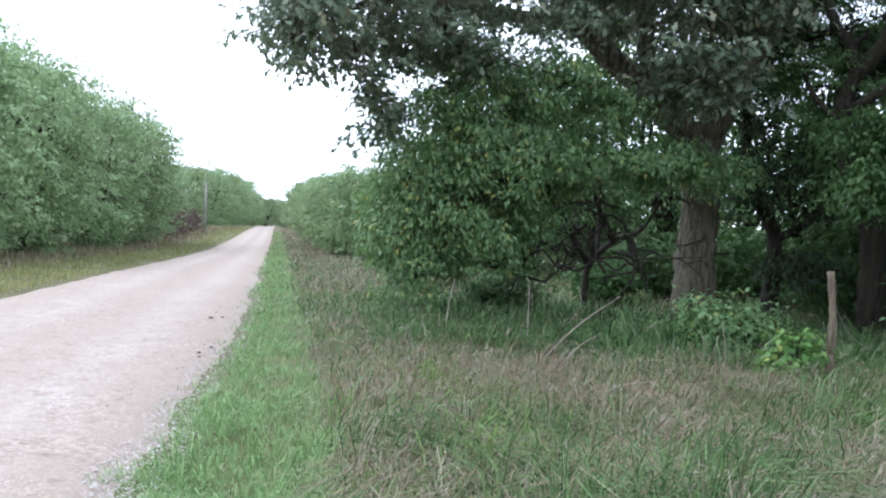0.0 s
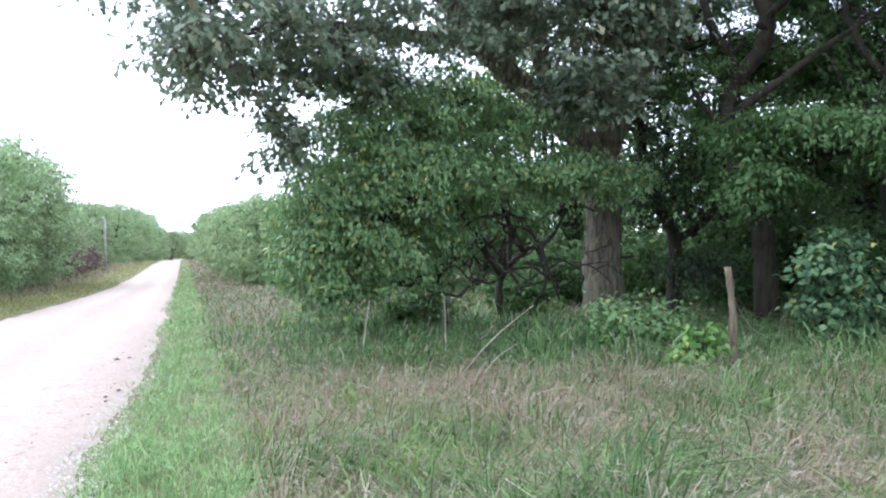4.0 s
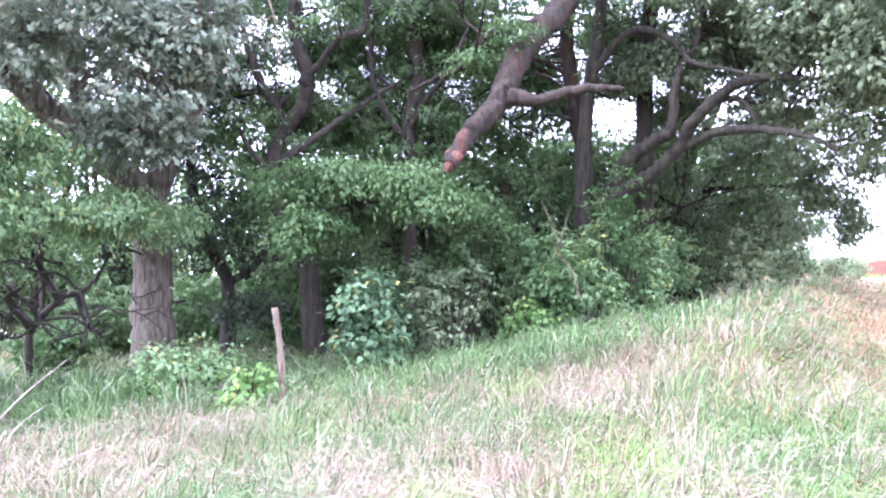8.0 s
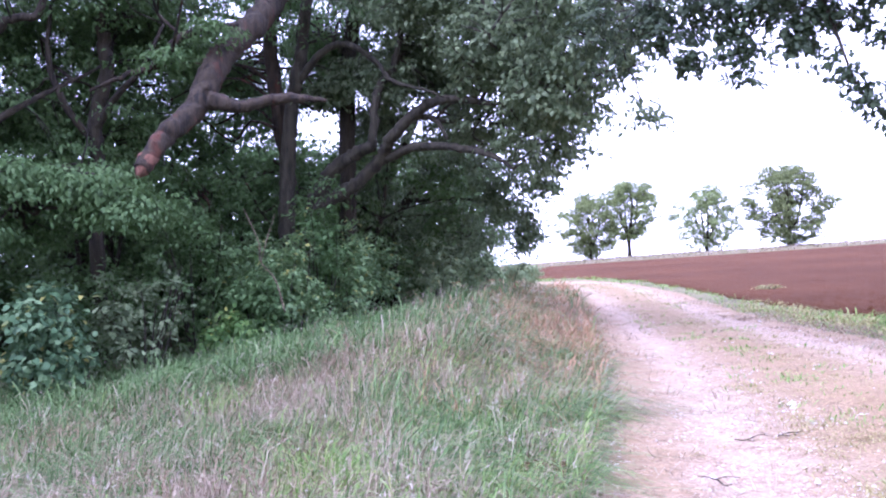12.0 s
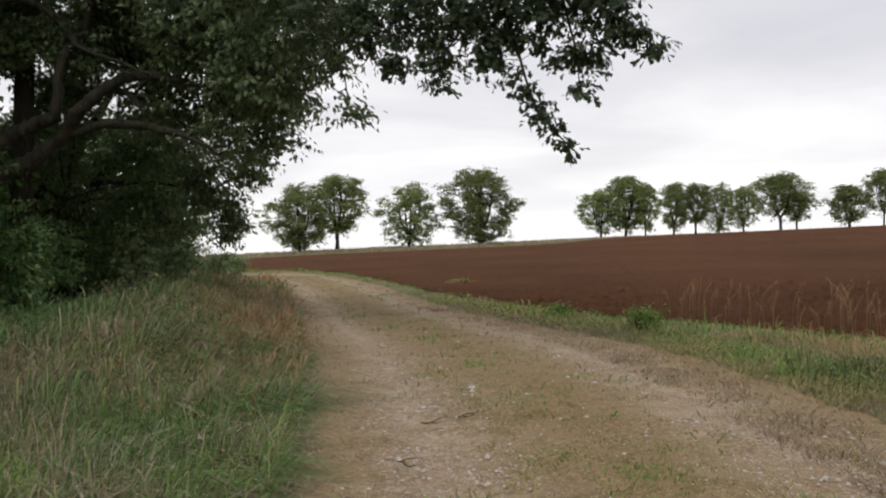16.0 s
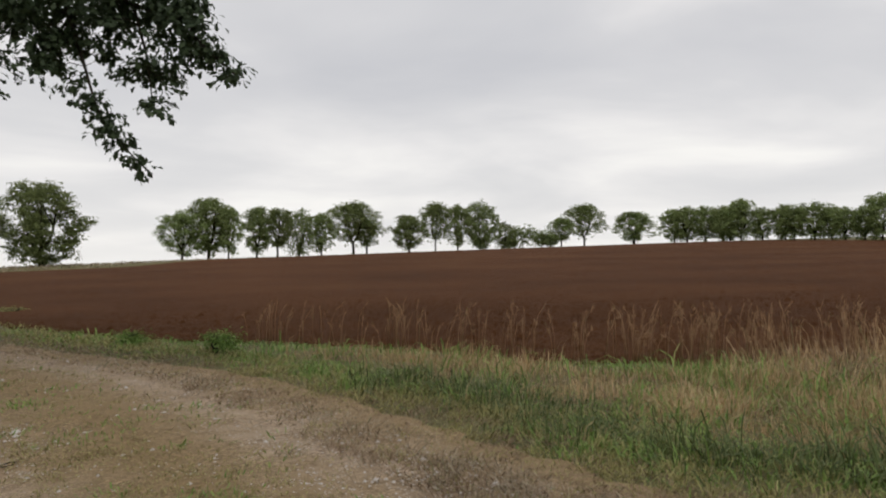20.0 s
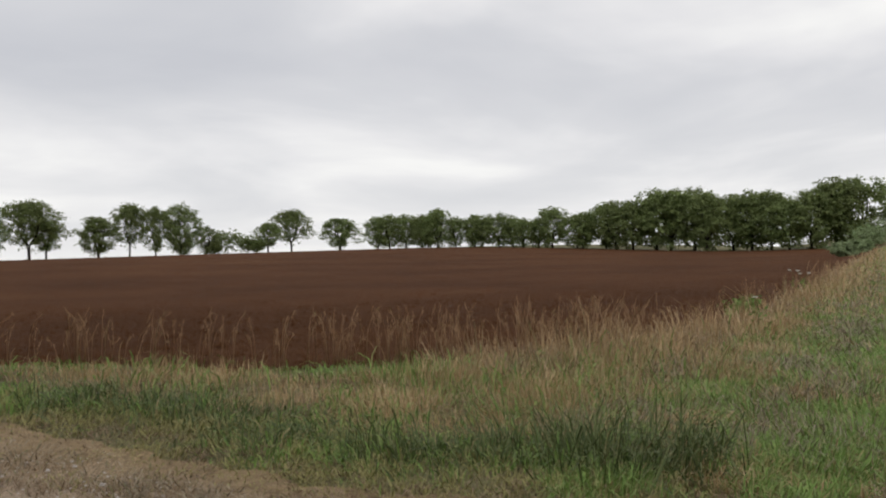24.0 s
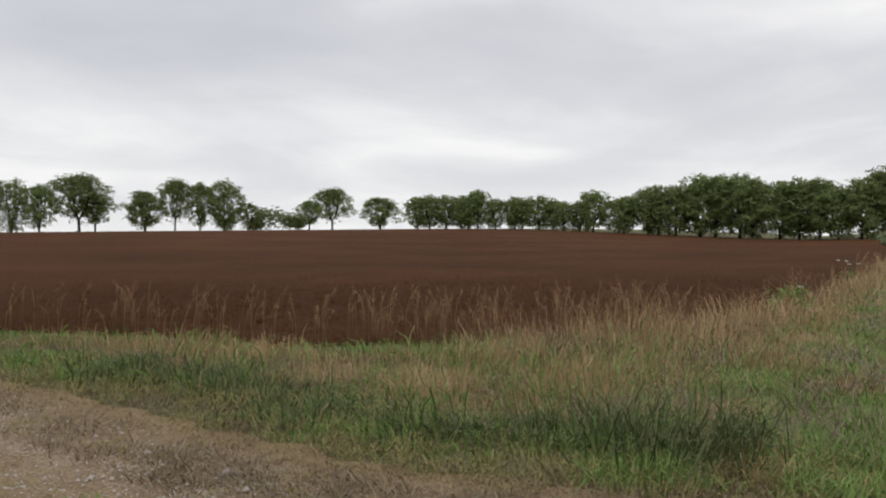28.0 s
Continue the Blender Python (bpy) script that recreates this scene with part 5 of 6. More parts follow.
# ---- grass ----
def blades(x, y, high, wide, lean_x, lean_y, rng, up=0.0, arch=False):
    """Tapered blades that bend over with the lean; arched ones curl down again at the tip."""
    n = len(x)
    b = np.stack([x, y, lay(x, y) - 0.02 + up], -1)
    a = rng.uniform(0, 2 * np.pi, n)
    side = np.stack([np.cos(a), np.sin(a), np.zeros(n)], -1) * (wide / 2)[:, None]
    bend = np.stack([lean_x, lean_y, np.zeros(n)], -1) * high[:, None]
    rise = np.array([0, 0, 1.0]) * high[:, None]
    slack = np.hypot(lean_x, lean_y)[:, None]
    o = np.arange(n)[:, None]
    if arch:
        p1 = b + bend * 0.22 + rise * np.clip(0.62 - 0.12 * slack, 0.2, 1)
        p2 = b + bend * 0.62 + rise * np.clip(0.92 - 0.32 * slack, 0.2, 1)
        tip = b + bend * 1.05 + rise * np.clip(1.0 - 0.62 * slack, 0.05, 1)
        v = np.stack([b - side, b + side, p1 + side, p1 - side, p2 + side * 0.75, p2 - side * 0.75, tip], 1).reshape(-1, 3)
        o = o * 7
        f = np.concatenate([o + [0, 1, 2], o + [0, 2, 3], o + [3, 2, 4], o + [3, 4, 5], o + [5, 4, 6]], 1).reshape(-1, 3)
        return v, f
    mid = b + bend * 0.35 + rise * 0.6
    tip = b + bend + rise * np.clip(1.0 - 0.45 * slack, 0.12, 1)
    v = np.stack([b - side, b + side, mid + side * 0.8, mid - side * 0.8, tip], 1).reshape(-1, 3)
    o = o * 5
    f = np.concatenate([o + [0, 1, 2], o + [0, 2, 3], o + [3, 2, 4]], 1).reshape(-1, 3)
    return v, f


def scatter(n, r0, r1, a0, a1, fall, rng):
    """Points in a ring sector, their density falling with distance to the power fall."""
    u = rng.uniform(0, 1, n)
    e = 2.0 - fall
    r = (r0 ** e + u * (r1 ** e - r0 ** e)) ** (1 / e) if abs(e) > 1e-3 else r0 * (r1 / r0) ** u
    a = np.radians(rng.uniform(a0, a1, n))
    return r * np.cos(a), r * np.sin(a), r


def lawn(name, label, mat, n, where, high, lean, seed, r0=3.2, r1=60, a0=-12, a1=215, fall=1.7, thin=0.009, wind=(0.15, 0.1), tuft=9, up=0.0, swirl=0.0, arch=False):
    """Grass in tufts: the blades of a tuft lean out from its middle and over with the wind."""
    rng = np.random.RandomState(seed)
    x, y, r = scatter(n // tuft, r0, r1, a0, a1, fall, rng)
    keep = where(x, y) > rng.uniform(0, 1, len(x))
    x, y, r = x[keep], y[keep], r[keep]
    m = len(x)
    own = rng.normal(0, lean * 0.8, (m, 2)) + np.stack([wind[0] + 0.5 * lean * wave(x, y, 1.5), wind[1] + 0.5 * lean * wave(y, x, 1.2)], -1)
    size = high(x, y) * rng.uniform(0.6, 1.3, m)
    if swirl:
        ra, rb = cell(x, y, 0.42, 9)
        own = own + np.stack([np.cos(6.283 * ra), np.sin(6.283 * ra)], -1) * (lean * swirl * (0.4 + rb))[:, None]
        size = size * (0.62 + 0.7 * rb)
    src = np.repeat(np.arange(m), tuft)
    d = rng.normal(size=(len(src), 2))
    reach = (0.05 + 0.012 * r[src])[:, None] * np.clip(size[src] / 0.25, 0.6, 1.6)[:, None]
    x2, y2 = (np.stack([x, y], -1)[src] + d * reach).T
    ok = where(x2, y2) > 0
    src, d, x2, y2 = src[ok], d[ok], x2[ok], y2[ok]
    h = size[src] * rng.uniform(0.5, 1.25, len(src))
    w = thin * rng.uniform(0.6, 1.5, len(src)) * np.maximum(1, r[src] / 8)
    l = own[src] + d * lean * 0.45
    v, f = blades(x2, y2, h, w, l[:, 0], l[:, 1], rng, up, arch)
    me = mesh_np(name, v, f)
    me.materials.append(mat)
    return tagged(new(name, me), label, "grass", kind="stuff")


def open_land(x, y):
    return ~(on_road(x, y) | on_track(x, y) | on_field(x, y))


def verge_l(x, y):
    return open_land(x, y) & (x < -1.5) & (y > -1.1) & (y < 1.0 + 0.3 * wave(x, y, 1.0))


BARE = ((-1.12, 6.05, 0.26, 0.2), (-1.2, 7.3, 0.2, 0.22), (-0.95, 4.9, 0.14, 0.16))


def bare_soil(x, y):
    return np.max([1 - np.hypot((x - a) / p, (y - b) / q) for a, b, p, q in BARE], axis=0) > 0


def bank(x, y):
    return open_land(x, y) & (x < track_left(y)) & (y > 0.5) & ~bare_soil(x, y)


def margin(x, y):
    return open_land(x, y) & (x > track_right(y)) & (y > road_near(x))


def mix_of(x, y, s, lo, hi):
    return lo + (hi - lo) * np.clip(0.5 + 0.9 * wave(x, y, s), 0, 1)


def patchy(lo, hi, stray=0.08):
    """Share of one sort of grass on the bank, by patch."""
    return lambda x, y: bank(x, y) * kindly(x, y, 0.6, 40, lo, hi, stray)


lawn("verge_grass", "short bright green mown roadside grass", M_VERGE, 190000, lambda x, y: verge_l(x, y) * (1 - 0.75 * step(0.45, 1.0, y + 0.2 * wave(x, y, 0.5))), lambda x, y: 0.17 + 0 * x, 0.7, 301, thin=0.007, fall=1.5, a0=165, a1=195, r1=120, swirl=0.4)
lawn("road_edge_grass", "ragged grass creeping from the verge onto the gravel", M_VERGE, 130000, lambda x, y: ((x < -2) & (np.abs(y - road_near(x)) < 0.34)) * np.clip(0.75 + 1.2 * wave(x, y, 0.5), 0, 1) * step(-0.25, 0.05, y - road_near(x)), lambda x, y: 0.07 + 0 * x, 1.0, 324, thin=0.006, fall=1.5, a0=170, a1=200, r1=60, up=0.02)
lawn("bank_grass", "long matted blue-green grass on the bank", M_LUSH, 170000, patchy(0.0, 0.44, 0.24), lambda x, y: mix_of(x, y, 1.5, 0.2, 0.5), 0.75, 302, thin=0.0075, wind=(0.85, 0.2), a0=88, a1=178, r1=40, swirl=0.9, arch=True, tuft=7)
lawn("fresh_bank_grass", "patches of fresh green grass low on the bank", M_GREEN, 130000, lambda x, y: patchy(0.93, 1.0, 0.05)(x, y) + 0.45 * bank(x, y) * np.exp(-((track_left(y) - 0.45 - x) / 0.6) ** 2) * (y > 3) + 0.4 * bank(x, y) * (x > track_left(y) - 2.4) * (y < 11) * kindly(x, y, 0.6, 95, 0.45, 1.0, 0.0), lambda x, y: 0.3 + 0 * x, 0.75, 303, wind=(0.7, 0.1), a0=88, a1=178, r1=30, swirl=0.7, thin=0.007, arch=True, tuft=7)
lawn("dry_bank_grass", "dry bleached long grass on the bank", M_DRY, 220000, lambda x, y: patchy(0.38, 0.68, 0.16)(x, y) * (0.45 + 0.55 * (np.hypot(x, y) < 11)) + 0.4 * bank(x, y) * (x < -3) * (y < 5) * kindly(x, y, 0.6, 97, 0.4, 1.0, 0.0), lambda x, y: mix_of(x, y, 1.1, 0.24, 0.46), 0.85, 304, thin=0.0055, wind=(0.9, 0.2), a0=88, a1=178, r1=40, swirl=1.0, arch=True, tuft=7)
lawn("dead_bank_grass", "flattened dead pinkish grass on the bank", M_PINKDRY, 130000, lambda x, y: patchy(0.60, 0.93, 0.10)(x, y) * (0.5 + 0.5 * (np.hypot(x, y) < 12)) + 0.35 * bank(x, y) * (x < -3) * (y < 5) * kindly(x, y, 0.6, 97, 0.0, 0.45, 0.0), lambda x, y: 0.28 + 0 * x, 1.0, 325, thin=0.006, wind=(0.9, 0.2), a0=88, a1=180, r1=40, swirl=1.1, arch=True, tuft=7)


def off_track(x, y):
    return x - track_right(y)


def off_field(x, y):
    return field_near(x) - y


def tan_share(x, y):
    """How far the dry standing grass takes over: wholly beside the field, in patches towards the road."""
    away = step(1.2, 2.6, off_track(x, y)) * np.where(x < 9, step(0.9, 2.0, off_field(x, y)), 1) * np.clip((14 - y) / 6, 0.05, 1)
    return away * (0.10 + 0.90 * np.where(x > 11, step(1.3, 1.9, y + 0.3 * wave(x, y, 0.9)), step(1.2, 2.6, y + 0.8 * wave(x, y, 0.9))))


lawn("margin_grass", "green grass at the foot of the field margin", M_GREEN, 240000, lambda x, y: margin(x, y) * step(0.1, 1.0, off_track(x, y)) * (1 - 0.55 * tan_share(x, y)) * kindly(x, y, 0.55, 60, 0.0, 0.75, 0.35) * np.where((x > 5.5) & (y < 2.2), 0.1, 1) * np.where((y > 5) & (x < 7.5), np.clip(0.55 + 0.9 * wave(x, y, 0.7), 0.08, 1), 1),
     lambda x, y: np.where(off_field(x, y) < 1.0, 0.11, 0.07 + mix_of(x, y, 0.5, 0.12, 0.30) * (0.40 + 0.6 * step(4.5, 8.0, x)) * step(0.1, 1.2, off_track(x, y)) * (0.45 + 0.55 * step(0.8, 2.4, y))), 0.75, 305, a0=-5, a1=95, r1=70, thin=0.010, swirl=0.6, arch=True, tuft=7)
lawn("tall_margin_grass", "tall tan grass standing along the field margin", M_TAN, 640000, lambda x, y: margin(x, y) * tan_share(x, y) * kindly(x, y, 0.7, 70, 0.0, 0.52, 0.2),
     lambda x, y: mix_of(x, y, 0.5, 0.16, 0.5) * (0.6 + 0.7 * step(6.5, 9.5, x)) * (0.6 + 0.7 * cell(x, y, 0.9, 71)[0]) * (0.4 + 0.6 * step(1.0, 2.8, y)), 0.5, 306, a0=-2, a1=90, r1=90, thin=0.0048, swirl=0.5)
lawn("grey_margin_grass", "grey-pink dead grass among the tan", M_PINKDRY, 220000, lambda x, y: margin(x, y) * tan_share(x, y) * kindly(x, y, 0.7, 70, 0.48, 0.8, 0.08),
     lambda x, y: mix_of(x, y, 0.5, 0.2, 0.42) * (0.65 + 0.4 * step(6.5, 9.5, x)) * (0.45 + 0.55 * step(1.0, 2.8, y)), 1.0, 326, a0=-2, a1=80, r1=70, thin=0.007, swirl=0.9, arch=True, tuft=7)
lawn("margin_foot_grass", "dark green coarse grass where the margin meets the track", M_SEDGE, 80000, lambda x, y: margin(x, y) * np.exp(-((off_track(x, y) - 1.35) / 0.38) ** 2) * (y > 1.2) * (y < 9) * kindly(x, y, 0.5, 75, 0.2, 1.0, 0.1), lambda x, y: mix_of(x, y, 0.5, 0.14, 0.32), 0.7, 328, a0=5, a1=75, r1=14, thin=0.010, swirl=0.6, arch=True, tuft=7)
lawn("edge_litter", "dead brown grass litter where the track meets the margin", M_PINKDRY, 200000, lambda x, y: ((x > track_right(y) - 0.8) & (x < track_right(y) + 0.9) & (y > -0.2) & (y < 20)) * mix_of(x + 3, y, 0.5, 0.0, 0.9), lambda x, y: 0.06 + 0 * x, 1.5, 329, a0=0, a1=90, r1=20, thin=0.007, up=0.03)
lawn("margin_scruff", "low brown and green scruff where the track meets the grass", M_WEED, 260000, lambda x, y: ((x > track_right(y) - 0.7) & (x < track_right(y) + 1.6) & (y > -0.4) & (y < 45)) * mix_of(x, y, 0.6, 0.1, 1.0) * (0.3 + 0.7 * step(-0.3, 0.5, off_track(x, y))), lambda x, y: 0.045 + 0.06 * step(-0.2, 1, off_track(x, y)), 1.2, 317, a0=0, a1=98, r1=24, thin=0.007, up=0.03)
lawn("far_bank_grass", "dry pale grass between the road verge and the scrub", M_DRY, 70000, lambda x, y: (open_land(x, y) & (x < -18) & (y > 0.7) & (y < 9)) * mix_of(x, y, 2.0, 0.5, 1.0), lambda x, y: 0.32 + 0 * x, 0.7, 330, r0=18, r1=170, a0=160, a1=181, fall=1.4, swirl=0.4)
lawn("far_bank_grass", "green grass between the road verge and the scrub", M_LUSH, 40000, lambda x, y: (open_land(x, y) & (x < -18) & (y > 0.7) & (y < 9)) * mix_of(x, y, 1.4, 0.1, 0.9), lambda x, y: 0.3 + 0 * x, 0.8, 331, r0=18, r1=120, a0=160, a1=181, fall=1.4, swirl=0.4)
lawn("south_verge_grass", "yellow-green grass on the far side of the road", M_STRAW, 110000, lambda x, y: ((y < road_far(x)) & (y > -14)) * np.clip(1.2 - 0.16 * (road_far(x) - y), 0.3, 1), lambda x, y: 0.16 + 0.04 * np.clip(-y - 7, 0, 6), 0.4, 307, r0=9, r1=160, a0=180, a1=215, fall=1.4)
lawn("south_dry_grass", "dry brown grass on the bank across the road", M_DRY, 40000, lambda x, y: ((y < road_far(x) - 2.4) & (y > -14)) * 0.9, lambda x, y: 0.45 + 0 * x, 0.4, 308, r0=9, r1=160, a0=180, a1=215, fall=1.4)
lawn("south_dry_grass", "dry brown grass on the bank across the road", M_DRY, 24000, lambda x, y: ((y < road_far(x) - 0.6) & (y > -18)) * 0.9, lambda x, y: 0.5 + 0 * x, 0.4, 309, r0=30, r1=200, a0=-16, a1=-2, fall=1.4)
MIDDLE = lambda x, y: np.exp(-((x - (track_left(y) * 0.47 + track_right(y) * 0.53)) / 0.75) ** 2)
lawn("track_weeds", "thin yellowish weeds along the middle of the track", M_WEED, 400000, lambda x, y: on_track(x, y) * MIDDLE(x, y) * mix_of(x, y, 0.8, 0.05, 0.9), lambda x, y: 0.042 + 0 * x, 1.5, 310, a0=35, a1=110, r1=45, fall=1.6, thin=0.007, up=0.035)
lawn("track_edge_grass", "low green grass creeping over the track", M_GREEN, 130000, lambda x, y: on_track(x, y) * MIDDLE(x, y) * mix_of(x + 3, y, 1.0, -0.4, 0.7), lambda x, y: 0.08 + 0 * x, 0.9, 311, a0=35, a1=110, r1=60, fall=1.4, up=0.035)
lawn("fallen_grass", "dead grass blades lying over the edge of the track", M_DRY, 120000, lambda x, y: on_track(x, y) * (np.exp(-((x - track_right(y)) / 0.6) ** 2) + 0.9 * np.exp(-((x - track_left(y)) / 0.5) ** 2) * np.clip(0.5 + 1.2 * wave(x, y, 0.5), 0, 1) + 0.05), lambda x, y: 0.1 + 0 * x, 1.6, 312, a0=0, a1=115, r1=40, fall=1.6, thin=0.006, up=0.035)
lawn("track_side_grass", "reddish tan seeding grass along the edge of the track", M_RUST, 90000, lambda x, y: bank(x, y) * np.exp(-((track_left(y) - 0.7 - x) / 0.85) ** 2) * step(5.5, 12, y), lambda x, y: 0.28 + 0.18 * step(6, 16, y), 0.8, 313, a0=92, a1=125, r1=60, fall=1.1)
lawn("far_field_grass", "dull dry grass strip beyond the far edge of the field", M_DRY, 60000, lambda x, y: ((y > field_far(x) - 0.6) & (y < row_line(x) + 3) & (x < 140)) * 1.0, lambda x, y: 0.3 + 0 * x, 0.7, 314, r0=96, r1=215, a0=36, a1=106, fall=1.0)
STRIP = lambda x, y: np.exp(-((y - np.interp(x, [5, 8, 12, 20, 40, 100], [1.3, 0.95, 0.85, 0.9, 1.0, 1.2])) / 0.55) ** 2)
lawn("right_verge_grass", "bright green mown grass beside the road", M_LAWN, 300000, lambda x, y: (margin(x, y) & (x > 4.5) & (y < 2.4)) * (1 - 0.5 * STRIP(x, y)) * kindly(x * 0.6, y, 0.6, 80, 0.0, 0.66, 0.2), lambda x, y: 0.14 + 0 * x, 0.7, 315, r0=5, r1=100, a0=-5, a1=24, fall=1.5, thin=0.008, swirl=0.5)
lawn("dry_verge_grass", "low yellowed patches in the roadside grass", M_TAN, 200000, lambda x, y: (margin(x, y) & (x > 5) & (y < 2.6)) * kindly(x * 0.6, y, 0.6, 80, 0.66, 1.0, 0.1), lambda x, y: 0.14 + 0 * x, 0.9, 321, r0=5, r1=110, a0=-5, a1=24, fall=1.5, thin=0.007, swirl=0.5)
lawn("verge_stubble", "brown dead grass in a strip along the roadside", M_DRY, 150000, lambda x, y: (margin(x, y) & (x > 5)) * np.clip(STRIP(x, y) * (0.5 + 0.9 * wave(x, y, 0.45)) + 0.5 * kindly(x * 0.5, y, 0.7, 90, 0.85, 1.0, 0.0) * (y < 2.8), 0, 1), lambda x, y: 0.2 + 0 * x, 0.9, 327, r0=6, r1=80, a0=-2, a1=24, fall=1.5, thin=0.006, swirl=0.6)
lawn("track_strip_grass", "pale green grass strip between the farm track and the field", M_GREEN, 90000, lambda x, y: ((x > track_right(y) - 0.25) & (y < field_near(x) + 0.25) & (y > 9)) * mix_of(x, y, 0.6, -0.25, 1.0), lambda x, y: 0.07 + 0.13 * step(11, 26, y) * mix_of(x, y, 0.7, 0.2, 1.2), 0.7, 322, r0=9, r1=60, a0=60, a1=118, fall=1.0, thin=0.007)
lawn("field_edge_grass", "bright low grass along the edge of the tilled soil", M_VERGE, 70000, lambda x, y: margin(x, y) * step(2.0, 0.4, off_field(x, y)) * (x < 12) * mix_of(x, y, 0.8, 0.0, 1.0), lambda x, y: 0.11 + 0 * x, 0.8, 323, r0=5, r1=22, a0=18, a1=75, fall=1.3, thin=0.007)
lawn("dark_tussock", "tall dark tussock of grass at the corner of the track", M_SEDGE, 7500, lambda x, y: np.exp(-((x - 5.65) ** 2 + (y - 2.0) ** 2) / 0.2) * 1.0, lambda x, y: 0.5 + 0 * x, 0.6, 316, r0=4.6, r1=7.6, a0=8, a1=32, fall=1.0)


lawn("tall_weeds", "tall blue-green weeds along the foot of the trees", M_LUSH, 70000, lambda x, y: bank(x, y) * ((np.hypot(x, y) > 10.3) & (np.hypot(x, y) < 16.5)) * mix_of(x, y, 1.2, -0.1, 0.9), lambda x, y: mix_of(x, y, 0.9, 0.28, 0.55), 0.8, 318, r0=10.3, r1=16.5, a0=112, a1=172, fall=1.0, thin=0.010, swirl=0.7, arch=True, tuft=7)


def bank_seed_heads():
    """Pale fluffy seed heads nodding over the long grass."""
    rng = np.random.RandomState(326)
    x, y, r = scatter(1500, 4, 22, 90, 178, 1.3, rng)
    keep = bank(x, y) & (wave(x, y, 0.9) > -0.1)
    x, y, r = x[keep], y[keep], r[keep]
    top = np.stack([x, y, lay(x, y) + rng.uniform(0.2, 0.38, len(x))], -1)
    lean = np.stack([rng.normal(0.1, 0.2, len(x)), rng.normal(0.05, 0.2, len(x)), np.full(len(x), 0.5)], -1)
    k = 6
    src = np.repeat(np.arange(len(x)), k)
    c = top[src] + lean[src] * rng.uniform(0, 0.16, (len(src), 1)) + rng.normal(size=(len(src), 3)) * 0.012
    v, f = leaves(c, lean[src] + rng.normal(size=(len(src), 3)) * 0.3, 0.05, rng, KITE, 0.12)
    me = mesh_np("bank_seed_heads", v, f)
    me.materials.append(M_PLUME)
    tagged(new("bank_seed_heads", me), "pale fluffy seed heads over the long grass", "grass", kind="stuff")


bank_seed_heads()


def seed_stalks():
    """Tall single stalks with feathery tan heads along the field's edge."""
    rng = np.random.RandomState(320)
    x = np.concatenate([rng.uniform(5.0, 7.2, 90), rng.uniform(7.0, 11.5, 520), rng.uniform(11, 30, 160)])
    y = field_near(x) - np.abs(rng.normal(0, 0.45, 770)) + 0.05
    keep = (~on_track(x, y)) & (y < 14) & (wave(x, y, 0.35) > 0.0)
    x, y = x[keep], y[keep]
    stems, heads = [], []
    for a, b in zip(x, y):
        h = rng.uniform(0.4, 0.85)
        z = lay1(a, b)
        d = rng.normal(size=2) * 0.07 + np.array([0.05, 0.0])
        w0 = 0.0022 * max(1.0, math.hypot(a, b) / 9)
        p = np.array([[a, b, z], [a + d[0] * 0.3, b + d[1] * 0.3, z + h * 0.6], [a + d[0] * 0.7, b + d[1] * 0.7, z + h * 0.85], [a + d[0] * 1.5, b + d[1] * 1.5, z + h]])
        stems.append(tube(p, [w0 * 1.5, w0, w0 * 0.6], 3))
        k = 16
        u = rng.uniform(0, 1.0, k)[:, None]
        c = p[1] + (p[3] - p[1]) * (0.15 + 0.85 * u) + rng.normal(size=(k, 3)) * 0.012
        w = rng.normal(size=(k, 3)) * 0.3 + np.array([0, 0, 1.0])
        heads.append(leaves(c, w, 0.06, rng, KITE, 0.1))
    sv, sf = joined(stems)
    hv, hf = joined(heads)
    v, f = joined([(sv, sf), (hv, hf)])
    me = mesh_np("seed_stalks", v, f)
    me.materials.append(M_RUST)
    tagged(new("seed_stalks", me), "tall tan grass stalks with feathery seed heads", "grass", kind="stuff")


seed_stalks()


# ---- stones ----
def stones():
    rng = np.random.RandomState(330)
    n = 110000
    x, y, r = scatter(n, 2.4, 22, 15, 130, 1.8, rng)
    keep = (on_track(x, y) | on_road(x, y)) & (wave(x, y, 0.9) + 0.8 * wave(y, x, 0.31) > rng.uniform(-0.9, 0.7, n))
    x, y, r = x[keep], y[keep], r[keep]
    octo = np.array([(1, 0, 0), (0, 1, 0), (-1, 0, 0), (0, -1, 0), (0, 0, 0.7), (0, 0, -0.5)])
    tri = np.array([(0, 1, 4), (1, 2, 4), (2, 3, 4), (3, 0, 4)])
    s = 0.0055 * np.exp(rng.normal(0, 0.5, len(x))) * np.where(rng.uniform(0, 1, len(x)) < 0.012, 3.2, 1.0)
    v = np.stack([x, y, lay(x, y) + 0.022], -1)[:, None] + octo[None] * s[:, None, None] * rng.uniform(0.6, 1.4, (len(x), 6, 1))
    f = (np.arange(len(x))[:, None, None] * 6 + tri[None]).reshape(-1, 3)
    me = mesh_np("loose_stones", v.reshape(-1, 3), f)
    me.materials.append(M_STONE)
    tagged(new("loose_stones", me), "small pale loose stones on the gravel", "stones", kind="stuff")


stones()


